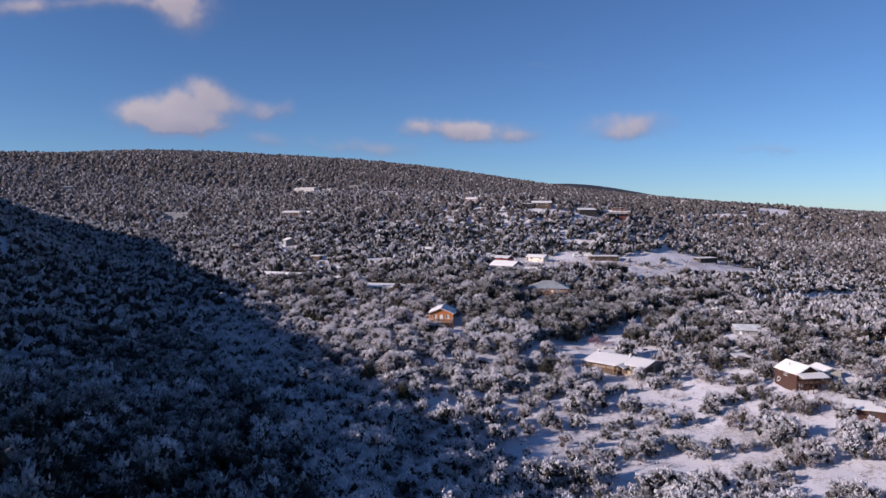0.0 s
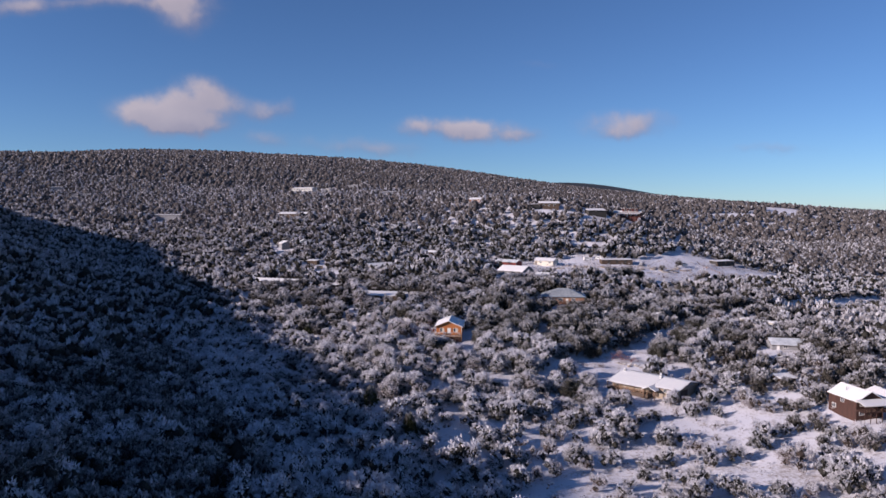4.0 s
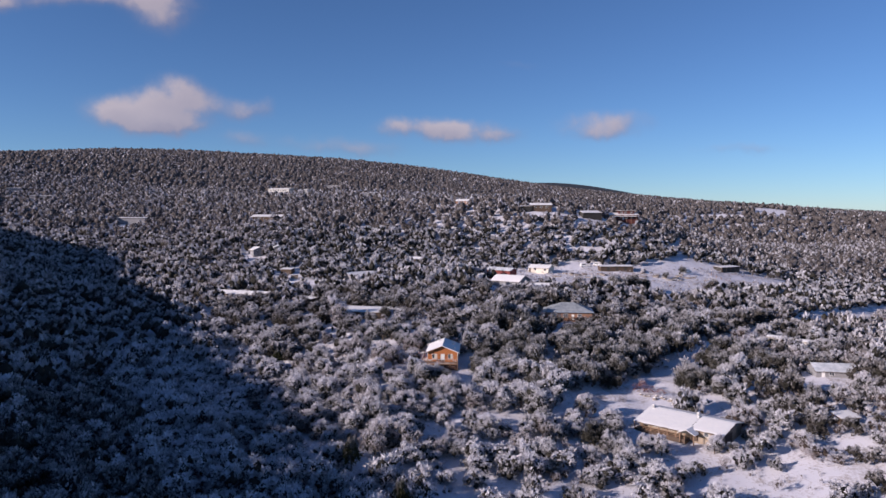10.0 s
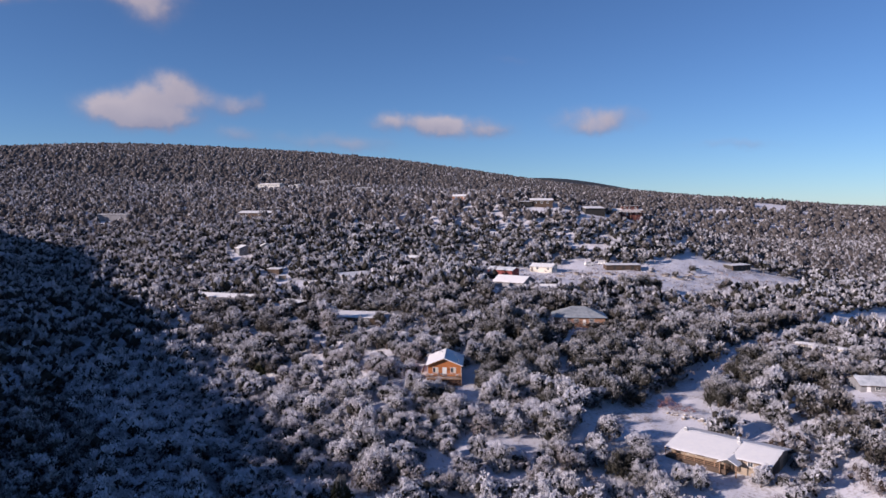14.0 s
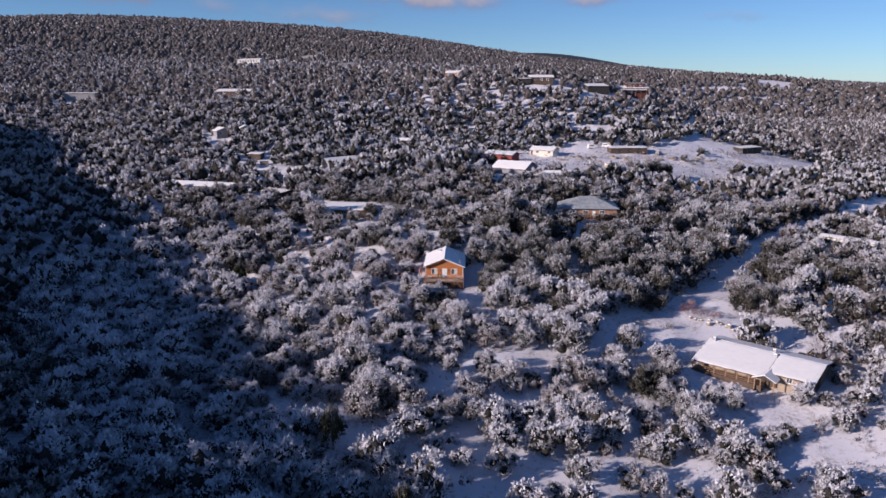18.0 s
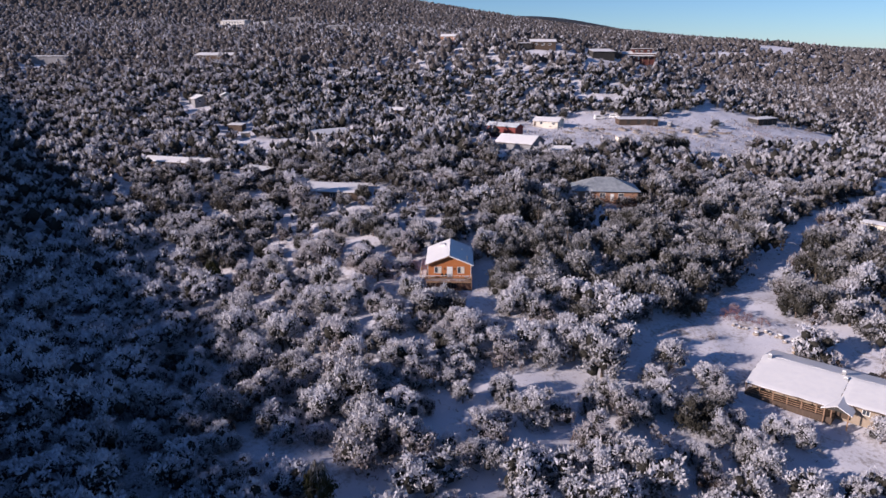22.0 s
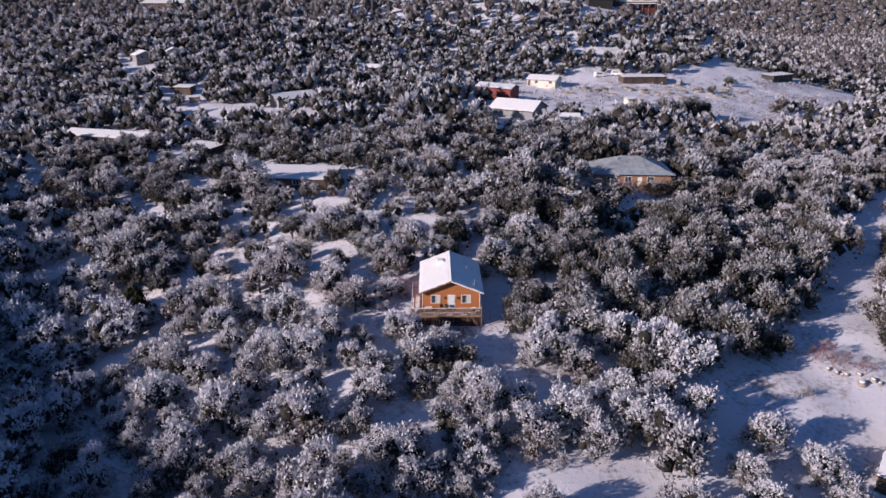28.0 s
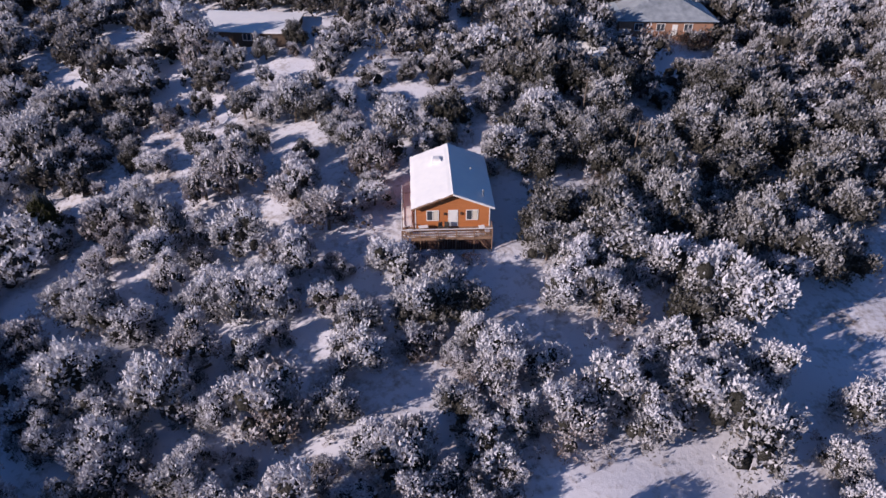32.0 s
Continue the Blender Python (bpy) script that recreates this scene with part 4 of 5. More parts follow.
    # windows and door, with pale shutters
    for at in (-2.3, 2.25):
        fr = window(wall, "f", at, 3.0, 1.25, 1.2, 0, 0, y_front=y0 - 0.03)
        for k in (1,):
            part("curtain", Shape().box(at + k * 0.34 - 0.26, at + k * 0.34 + 0.26, y0 - 0.056, y0 - 0.051, 2.42, 3.58), CREAM, fr, "pale curtain")
    d = door(wall, "f", 0.05, floor + 0.02, 0.9, 2.05, 0, 0, WHITE, y_front=y0 - 0.03)
    part("door_frame", Shape().box(-0.52, -0.42, y0 - 0.07, y0 - 0.03, floor, floor + 2.2).box(0.52, 0.62, y0 - 0.07, y0 - 0.03, floor, floor + 2.2).box(-0.42, 0.52, y0 - 0.07, y0 - 0.03, floor + 2.08, floor + 2.2), WHITE, d)
    for at in (0.95, -0.95):
        part("wall_lamp", Shape().box(at - 0.07, at + 0.07, y0 - 0.2, y0 - 0.03, 3.1, 3.4), DARK, wall)
    # deck
    deck = new("raised_deck")
    deck.matrix_basis = pose(0, 0, 0, 0, 0, -2.0)
    tagged(deck, "raised timber deck with railing and snow on its boards", "deck")
    x0, x1, front = -5.85, 4.4, -1.65
    for i in range(15):
        a = front + i * 0.148
        part("board", Shape().box(x0, x1, a, a + 0.14, floor - 0.16, floor - 0.1), TIMBER, deck)
    for i in range(10):
        a = x0 + i * 0.155
        part("board", Shape().box(a, a + 0.147, 0.6, 8.6, floor - 0.16, floor - 0.1), TIMBER, deck)
    part("rim_joist", Shape().box(x0, x1, front - 0.05, front, floor - 0.42, floor - 0.1), TIMBER, deck)
    part("rim_joist", Shape().box(x0 - 0.05, x0, front, 8.6, floor - 0.42, floor - 0.1), TIMBER, deck)
    part("snow_blanket", snow_sheet(x0 + 0.1, x1 - 0.1, front + 0.05, -0.4, lambda a, c: floor - 0.1, 0.07, 31, 9, 0.5), SNOW, deck, "thin snow on the deck boards")
    part("snow_blanket", snow_sheet(x0 + 0.05, -4.6, 0.7, 8.5, lambda a, c: floor - 0.1, 0.08, 32, 9, 0.3), SNOW, deck)
    # Red-brown boards close the underside, toned dark as the shade under the deck.
    for i in range(34):
        a = x0 + 0.05 + i * 0.302
        part("skirt_board", Shape().box(a, a + 0.285, front + 0.35, front + 0.39, -2.9, floor - 0.45), SKIRT, deck, "red-brown board darkened for the shade under the deck")
    rail = floor + 0.95
    spots = [(x0 + (x1 - x0) * i / 5, front) for i in range(6)] + [(x0, front + 2.05 * i) for i in range(1, 6)] + [(x1, -0.4)]
    for px, py in spots:
        part("post", Shape().box(px - 0.05, px + 0.05, py - 0.05, py + 0.05, -3.2, rail), TIMBER, deck)
    for zz, t in ((rail, 0.07), (floor + 0.45, 0.05), (floor + 0.1, 0.05)):
        part("rail", Shape().box(x0 - 0.06, x1 + 0.06, front - 0.06, front + 0.06, zz, zz + t), TIMBER, deck)
        part("rail", Shape().box(x0 - 0.06, x0 + 0.06, front, 8.6, zz, zz + t), TIMBER, deck)
        part("rail", Shape().box(x1 - 0.06, x1 + 0.06, front, -0.1, zz, zz + t), TIMBER, deck)
    part("snow_strip", Shape().box(x0 - 0.05, x1 + 0.05, front - 0.05, front + 0.05, rail + 0.07, rail + 0.12), SNOW, deck)
    part("snow_strip", Shape().box(x0 - 0.05, x0 + 0.05, front, 8.6, rail + 0.07, rail + 0.12), SNOW, deck)
    for k in range(40):
        a = x0 + 0.12 + k * (x1 - x0 - 0.24) / 39
        part("baluster", Shape().box(a - 0.018, a + 0.018, front - 0.02, front + 0.02, floor + 0.12, rail), TIMBER, deck)
    for a, b in (((x1, front, -0.9), (x1 - 1.6, front, floor - 0.3)), ((x0, front, -0.9), (x0 + 1.6, front, floor - 0.3))):
        part("brace", Shape().tube(a, b, 0.05, sides=4), TIMBER, deck)
    # chairs, table and a box on the deck
    for cx, cy, turn in ((-1.35, -0.2, 20), (-0.75, -0.15, -10)):
        ch = new("deck_chair")
        ch.matrix_basis = pose(0, 0, 0, 0, 0, -2.0) @ pose(cx, cy, floor - 0.06, 0, 0, turn)
        tagged(ch, "dark wooden chair standing by the cabin door", "chair", "chairs on the deck")
        part("seat", Shape().box(-0.25, 0.25, -0.25, 0.25, 0.42, 0.47), DARK, ch)
        part("backrest", Shape().slab([(-0.25, 0.22, 0.47), (0.25, 0.22, 0.47), (0.25, 0.28, 0.47), (-0.25, 0.28, 0.47)], 0.5), DARK, ch)
        for sx in (-0.22, 0.22):
            for sy in (-0.22, 0.22):
                part("leg", Shape().box(sx - 0.025, sx + 0.025, sy - 0.025, sy + 0.025, 0, 0.42), DARK, ch)
    for cx, cy, a, h in ((-5.0, -0.9, 0.35, 0.5), (3.3, -0.5, 0.3, 0.55), (3.9, -1.1, 0.25, 0.4), (-3.4, -0.1, 0.5, 0.45)):
        bx = new("deck_box")
        bx.matrix_basis = pose(0, 0, 0, 0, 0, -2.0) @ pose(cx, cy, floor - 0.04, 0, 0, 8)
        tagged(bx, "weathered storage box with snow on its lid", "box", "boxes on the deck")
        part("body", Shape().box(-a, a, -0.25, 0.25, 0, h), TIMBER, bx)
        part("lid", Shape().box(-a - 0.03, a + 0.03, -0.28, 0.28, h, h + 0.06), SNOW, bx, "snow-covered lid")


orange_cabin()


# ---- the long house by the lane ----
def long_house():
    turn = -41.7
    home = stand("long_house", 60.2, -31.1, turn, "long low tan house with snow-covered roof beside the lane", "house", z=-7.4)
    L, hl = 20.7, 10.35
    ridge, back = 3.4, 5.2

    def fall(b):
        return ridge - abs(b) * 0.20

    wall = part("wall", Shape().hull([(-hl + 0.4, -6.3, -1), (hl - 0.4, -6.3, -1), (hl - 0.4, 4.7, -1), (-hl + 0.4, 4.7, -1)], [(-hl + 0.4, -6.3, fall(6.3)), (hl - 0.4, -6.3, fall(6.3)), (hl - 0.4, 4.7, fall(4.7)), (-hl + 0.4, 4.7, fall(4.7))]), TAN, home, "tan stucco wall")
    # Right gable grey, left one tan: the right end's shade is in the colour.
    part("gable", Shape().hull([(hl - 0.42, -6.3, fall(6.3) - 0.02), (hl - 0.42, 4.7, fall(4.7) - 0.02), (hl - 0.42, 0, ridge - 0.02)], [(hl - 0.4, -6.3, fall(6.3) - 0.02), (hl - 0.4, 4.7, fall(4.7) - 0.02), (hl - 0.4, 0, ridge - 0.02)]), GREY, wall)
    part("gable", Shape().hull([(-hl + 0.4, -6.3, fall(6.3) - 0.02), (-hl + 0.4, 4.7, fall(4.7) - 0.02), (-hl + 0.4, 0, ridge - 0.02)], [(-hl + 0.42, -6.3, fall(6.3) - 0.02), (-hl + 0.42, 4.7, fall(4.7) - 0.02), (-hl + 0.42, 0, ridge - 0.02)]), TAN, wall)
    # roofs: a deep one over the porch, a shorter one, and the back slope
    for a0, a1, b in ((-hl, 2.6, -8.9), (2.6, hl + 0.2, -7.0)):
        r = part("roof", Shape().slab([(a0, b, fall(b)), (a1, b, fall(b)), (a1, 0, ridge), (a0, 0, ridge)], 0.14), BROWN, home)
        part("snow_blanket", snow_sheet(a0, a1, b, -0.02, lambda p, q: fall(q) + 0.14, 0.14, 41 + int(b), 10, 0.2), SNOW, r, "smooth white blanket of snow")
    r = part("roof", Shape().slab([(-hl, 0, ridge), (hl + 0.2, 0, ridge), (hl + 0.2, back, fall(back)), (-hl, back, fall(back))], 0.14), ROOF_METAL, home)
    part("snow_blanket", snow_sheet(-hl, hl + 0.2, 0.02, back, lambda p, q: fall(q) + 0.14, 0.10, 47, 10, 0.2), SNOW, r)
    # porch posts, rail, entry gable
    for i in range(7):
        a = -hl + 0.2 + i * 2.05
        part("post", Shape().box(a - 0.08, a + 0.08, -8.7, -8.54, -1.0, fall(8.6)), TIMBER, home)
    for zz in (0.2, 0.55, 0.9):
        part("rail", Shape().box(-hl + 0.2, 1.2, -8.68, -8.58, zz, zz + 0.09), TIMBER, home)
    # Floor toned dark brown, as the shade under the porch roof.
    part("porch_floor", Shape().box(-hl + 0.1, 2.4, -8.8, -6.3, -1.0, 0.05), BROWN, home, "timber porch floor, darkened for the shade under its roof")
    # The entry gable is near black because its shade is put into the colour.
    part("entry_gable", Shape().hull([(1.2, -9.2, fall(9)), (4.6, -9.2, fall(9)), (2.9, -9.2, ridge - 0.98)], [(1.2, -9.0, fall(9)), (4.6, -9.0, fall(9)), (2.9, -9.0, ridge - 0.98)]), DARK, home, "timber gable over the entry, darkened to stand for its shade")
    for sx in (-1, 1):
        e = 2.9 + sx * 2.1
        part("entry_roof", Shape().slab([(2.9, -9.5, ridge - 0.95), (2.9, -4.6, ridge - 0.95), (e, -7.4, fall(9) - 0.1), (e, -9.5, fall(9) - 0.1)], 0.12), SNOW, home, "small snowy entry roof")
    for a in (1.3, 4.5):
        part("post", Shape().box(a - 0.09, a + 0.09, -9.2, -9.02, -1.0, fall(9)), TIMBER, home)
    # A brown panel in front of the wall, painted in for the entry's shade.
    part("entry_wall", Shape().box(1.5, 4.3, -6.6, -6.32, -0.5, 2.0), BROWN, home, "brown panel standing for the shaded entry")
    for at, zc, ww, hh in ((-8.2, 1.3, 1.2, 1.1), (-5.4, 1.3, 1.8, 1.2), (-2.2, 1.3, 1.6, 1.2), (6.2, 1.4, 0.9, 0.9), (8.6, 1.4, 0.9, 0.9)):
        window(wall, "f", at, zc, ww, hh, 6.3, 0)
    door(wall, "f", 0.1, 0.05, 0.95, 2.0, 6.3, 0, BROWN)
    # Brown here carries the shade of the right end into the door's colour.
    part("garage_door", Shape().box(hl - 0.39, hl - 0.34, -5.0, -0.8, -0.6, 1.7), BROWN, wall, "garage door browned to stand for the shade on this end")
    # a low lean-to behind
    r = part("lean_to_roof", Shape().slab([(4.0, 5.3, 2.1), (13.4, 5.3, 2.1), (13.4, 8.2, 1.7), (4.0, 8.2, 1.7)], 0.12), DARK, home, "dark lean-to roof along the back")
    for a in (4.3, 8.5, 13.1):
        part("post", Shape().box(a - 0.07, a + 0.07, 7.9, 8.04, -1.2, 1.75), TIMBER, home)
    # chimneys and vents
    for a, b, h in ((-hl + 1.2, -0.8, 0.9), (1.6, 0.3, 0.8), (2.2, -1.0, 0.5)):
        c = part("chimney", Shape().box(a - 0.3, a + 0.3, b - 0.3, b + 0.3, fall(b) - 0.2, fall(b) + h), STEEL, home, "squat metal chimney with snow on it")
        part("snow_cap", Shape().hull([(a - 0.35, b - 0.35, fall(b) + h), (a + 0.35, b - 0.35, fall(b) + h), (a + 0.35, b + 0.35, fall(b) + h), (a - 0.35, b + 0.35, fall(b) + h)], [(a - 0.2, b - 0.2, fall(b) + h + 0.15), (a + 0.2, b - 0.2, fall(b) + h + 0.15), (a + 0.2, b + 0.2, fall(b) + h + 0.15), (a - 0.2, b + 0.2, fall(b) + h + 0.15)]), SNOW, c)


long_house()


# ---- the house with a gallery ----
def gallery_house():
    home = gable_house("gallery_house", "tall house with snowy gable roof and a timber gallery", 101.0, -58.5, 14, 10, 8.6, 4.4, 2.4, SKIRT, snow=0.15, windows=[("f", -2.6, 3.6, 1.2, 1.2), ("f", 2.4, 3.6, 1.6, 1.2), ("f", -2.6, 1.1, 1.4, 1.2), ("l", 0, 3.5, 1.2, 1.1), ("l", 3, 1.2, 1.2, 1.1)], doors=[("f", 0, 1.0, BROWN)], flue=(-2.2, 1.0), z=-5.4)
    home.scale = (0.86, 0.88, 0.86)
    roof = part("gallery_roof", Shape().slab([(-4.8, -8.4, 3.75), (4.8, -8.4, 3.75), (4.8, -5.1, 4.7), (-4.8, -5.1, 4.7)], 0.12), CREAM, home, "cream porch roof with thin snow")
    part("snow_blanket", snow_sheet(-4.8, 4.8, -8.4, -5.1, lambda a, b: 3.75 + (b + 8.4) * 0.288 + 0.12, 0.07, 77, 8, 0.5), SNOW, roof)
    part("gallery_floor", Shape().box(-4.7, 4.7, -8.3, -5.05, 2.0, 2.2), SKIRT, home)
    for i in range(6):
        a = -4.6 + i * 1.84
        part("post", Shape().box(a - 0.08, a + 0.08, -8.3, -8.14, -1.0, 3.85), SKIRT, home, "reddish timber post")
    for zz in (2.3, 2.65, 3.0):
        part("rail", Shape().box(-4.7, 4.7, -8.28, -8.18, zz, zz + 0.08), SKIRT, home)
    for i in range(26):
        a = -4.55 + i * 0.364
        part("baluster", Shape().box(a - 0.03, a + 0.03, -8.25, -8.2, 2.2, 3.0), TIMBER, home)
    gable_house("side_wing", "low wing with a snow-covered gable roof beside the gallery house", 110.0, -54.5, 6, 6.5, 5.5, 3.0, 1.1, CREAM, z=-5.2, windows=[("f", 0, 1.6, 1.2, 1.0)])


gallery_house()

# ---- houses further on ----
gable_house("grey_roof_house", "grey low house with thin snow on its roof", 112, 3.5, 82, 12, 8, 2.0, 1.5, GREY, snow=0.09, snow_mat=THIN_SNOW, windows=[("l", -3, 1.4, 1.2, 1.0), ("l", 2, 1.4, 1.2, 1.0)], doors=[("l", 4.2, 0.9, WHITE)])
shed_house("garden_shed", "small open-fronted shed with a snowy roof", 94.2, -35.0, 10, 4.6, 3.4, 2.0, 0.5, BROWN, category="shed", doors=[("f", 0.6, 0.9, DARK)])
gable_house("mobile_home", "long white mobile home with a flat snowy roof", 120, 46.8, 40.5, 15.5, 4.4, 2.7, 0.35, CREAM, windows=[("l", -5, 1.6, 1.2, 1.0), ("l", -1, 1.6, 1.2, 1.0), ("l", 5, 1.6, 1.4, 1.0)], doors=[("l", 2, 0.9, WHITE)], over=0.15)
shed_house("lean_roof_shed", "brown shed under one bright snowy sloping roof", 24.4, 44.0, -38, 9.0, 5.0, 1.8, 0.9, BROWN, category="shed", posts=3)


def hip_house():
    home = stand("hip_roof_house", 45, 61.5, -6, "salmon stucco house with a blue-grey hipped metal roof", "house")
    l, w, high, rise, o = 8.5, 5.2, 3.1, 2.6, 0.7
    wall = part("wall", Shape().box(-l, l, -w, w, -1.2, high), SALMON, home)
    e = high - 0.3
    for corners in ([(-l - o, -w - o), (l + o, -w - o), (2.2, 0), (-2.2, 0)], [(l + o, w + o), (-l - o, w + o), (-2.2, 0), (2.2, 0)], [(l + o, -w - o), (l + o, w + o), (2.2, 0)], [(-l - o, w + o), (-l - o, -w - o), (-2.2, 0)]):
        low = [(a, b, high + rise if b == 0 else e) for a, b in corners]
        roof = part("roof", Shape().hull(low, [(a, b, c + 0.14) for a, b, c in low]), ROOF_METAL, home, "blue-grey metal roof with thin snow")
        part("snow_film", Shape().hull([(a * 0.985, b * 0.985, c + 0.145) for a, b, c in low], [(a * 0.985, b * 0.985, c + 0.19) for a, b, c in low]), HIP_FILM, roof)
    for side, at in (("f", -5), ("f", -1), ("f", 4)):
        window(wall, side, at, 1.6, 1.4, 1.2, w, l)
    door(wall, "f", 1.6, 0.05, 0.95, 2.05, w, l, WHITE)
    for at in (-2.5, 2.5):
        window(wall, "l", at, 1.6, 1.2, 1.1, w, l)
    p = part("flue_pipe", Shape().tube((-3, -1.2, 4.4), (-3, -1.2, 5.8), 0.12), STEEL, home, "steel flue pipe")
    part("cap", Shape().tube((-3, -1.2, 5.8), (-3, -1.2, 5.95), 0.2, 0.1), STEEL, p)


hip_house()
shed_house("flat_roof_house", "low brown house under a broad white snowy roof", -30.8, 59.5, -10, 17, 9, 2.2, 0.7, BROWN, windows=[("f", -5, 1.5, 1.4, 1.1), ("f", 1, 1.5, 1.4, 1.1)], doors=[("f", 5, 0.95, DARK)])
shed_house("carport", "open timber carport with a snowy flat roof", -58.5, 86.0, -30, 9, 5, 1.9, 0.3, BROWN, category="carport", posts=4)
gable_house("long_low_house", "long low brown house with a wavy white snowy roof", -88.5, 102.5, 72, 25, 8, 2.0, 1.1, BROWN, windows=[("l", -8, 1.5, 1.4, 1.1), ("l", 0, 1.5, 1.4, 1.1), ("l", 6, 1.5, 1.4, 1.1)], doors=[("l", 3, 0.95, DARK)], eat=0.5)
gable_house("grey_barn", "grey shed with a curved grey roof under thin snow", -45, 146.0, 128, 15, 9, 2.4, 1.5, GREY, snow=0.10, category="barn", doors=[("f", 0, 2.2, DARK)])
# Wall and trim are grey in place of cream, to carry the gable's shade.
gable_house("white_roof_barn", "barn with white snowy roof, its walls greyed to stand for gable shade", 28, 119.5, 57.5, 14, 11.5, 2.6, 2.3, GREY, category="barn", trim=GREY, windows=[("f", -3, 1.6, 1.2, 1.0)], doors=[("f", 1.5, 2.6, DARK)])
gable_house("red_shed", "dark red board shed with a snow-dusted metal roof", 26, 156, 52, 14, 6, 4.4, 1.2, RED, category="shed", snow=0.05, snow_mat=THIN_SNOW, doors=[("l", 1, 2.4, DARK)])
gable_house("white_cottage", "white cottage with a white snowy gable roof", 51, 199, 62, 12, 9.0, 2.5, 1.5, CREAM, windows=[("f", -2, 1.6, 1.1, 1.1), ("l", -4, 1.6, 1.2, 1.1), ("l", 2, 1.6, 1.2, 1.1)], doors=[("l", 5, 0.95, BROWN)])
gable_house("small_white_cabin", "small pale cabin with a snowy roof by the barn", 40, 107.5, 80, 7.5, 5.0, 2.6, 1.0, CREAM, windows=[("l", 1, 1.5, 1.0, 0.9)], doors=[("l", -1.5, 0.9, DARK)])
shed_house("low_brown_stable", "long low brown stable with snow on its flat roof", 94.3, 204.5, 4, 19, 6, 2.3, 0.4, BROWN, category="stable", doors=[("f", -5, 1.6, DARK), ("f", 0, 1.6, DARK), ("f", 5, 1.6, DARK)])
shed_house("tool_shed", "small pale tool shed with a snowy roof", 74, 153, 10, 4.6, 3.2, 2.1, 0.3, CREAM, category="shed", doors=[("f", 0, 0.9, DARK)])
shed_house("dark_shelter", "dark open shelter with a flat snowy roof", 168.5, 233, 30, 16, 6, 2.6, 0.4, DARK, category="shelter", posts=5)
gable_house("cream_house", "grey house with a snowy gable roof", -112.5, 202, 35, 9, 8, 2.5, 1.5, GREY, windows=[("f", -1.8, 1.6, 1.1, 1.0), ("f", 1.8, 1.6, 1.1, 1.0)], doors=[("l", 2, 0.95, BROWN)])
gable_house("cream_garage", "pale garage with a snowy roof beside the cream house", -101.5, 206, 20, 6.5, 5.5, 2.6, 1.2, CREAM, category="garage", doors=[("f", 0, 2.4, DARK)])
shed_house("white_hut", "small hut with a thick white snowy roof", -85, 161.5, -10, 6, 4.5, 2.3, 0.4, BROWN, category="hut")
for cx, cy in ((-84, 150.5), (-78.6, 150)):
    shed_house("tan_crate_stack", "tan timber stack under a snowy cover", cx, cy, 12, 3.4, 2.4, 1.7, 0.2, TAN, category="stack", over=0.1)
shed_house("snowy_trailer", "low trailer with a white snowy roof among trees", -42, 199, 18, 9, 4, 2.4, 0.3, GREY, category="trailer")
gable_house("roadside_house", "low brown house with a long snowy roof among trees", -25, 208, 60, 21, 7, 2.6, 1.0, BROWN)
gable_house("hill_house", "dark house with a bright snowy roof on the hill", 62, 301, 88, 15, 9, 3.0, 1.4, BROWN, windows=[("l", -4, 1.6, 1.4, 1.2), ("l", 0, 1.6, 1.4, 1.2), ("l", 4, 1.6, 1.4, 1.0)])
shed_house("hill_garage", "dark garage with snowy roof beside the hill house", 51, 298.5, 5, 8, 6, 2.8, 0.4, DARK, category="garage")
shed_house("dark_hill_barn", "dark barn with a snowy sloping roof on the hill", 96.5, 296, 12, 14, 8, 3.0, 1.4, DARK, category="barn")


def red_hill_house():
    home = gable_house("red_hill_house", "large maroon house with white snowy roofs on the hill", 123, 312, 84, 20, 11, 3.4, 1.4, MAROON, z=ground_at(123, 312) + 1.3, windows=[("l", -6, 1.6, 1.6, 1.3), ("l", -2, 1.6, 1.6, 1.3), ("l", 2.5, 1.6, 1.6, 1.3), ("l", 6.5, 1.6, 1.4, 1.1)], doors=[("l", 0.3, 1.0, WHITE)])
    part("upper_storey", Shape().box(-4.2, 4.2, -7.5, 3.5, 3.2, 6.4), MAROON, home, "maroon upper storey")
    r = part("upper_roof", Shape().slab([(-5, -8.4, 6.4), (5, -8.4, 6.4), (5, 4.4, 6.4), (-5, 4.4, 6.4)], 0.15), BROWN, home)
    part("snow_blanket", snow_sheet(-5, 5, -8.4, 4.4, lambda a, b: 6.55, 0.2, 91, 8, 0.3), SNOW, r)
    for at in (-5.5, -1.5, 1.5):
        window(home, "l", at, 5.0, 1.5, 1.2, 0, 4.2)
    part("porch_roof", Shape().slab([(-5.4, 9, 2.7), (-8.4, 9, 2.3), (-8.4, -9, 2.3), (-5.4, -9, 2.7)], 0.12), SNOW, home, "snowy porch roof")
    for i in range(6):
        a = -8.6 + i * 3.44
        part("post", Shape().box(-8.25, -8.1, a - 0.08, a + 0.08, -4.0, 2.4), TIMBER, home)


red_hill_house()
gable_house("reddish_hill_house", "small reddish house with a snowy roof on the hill", 7, 334, 70, 9.5, 7.5, 3.2, 1.4, SALMON, windows=[("l", -2, 1.6, 1.3, 1.2), ("l", 2, 1.6, 1.3, 1.1)])
shed_house("ranch_house", "long low ranch house with a white flat roof", -139, 321, -8, 26, 8, 2.0, 1.5, BROWN, windows=[("f", -6, 1.5, 1.6, 1.1), ("f", 3, 1.5, 1.6, 1.1)], z=ground_at(-139, 321) + 0.9)
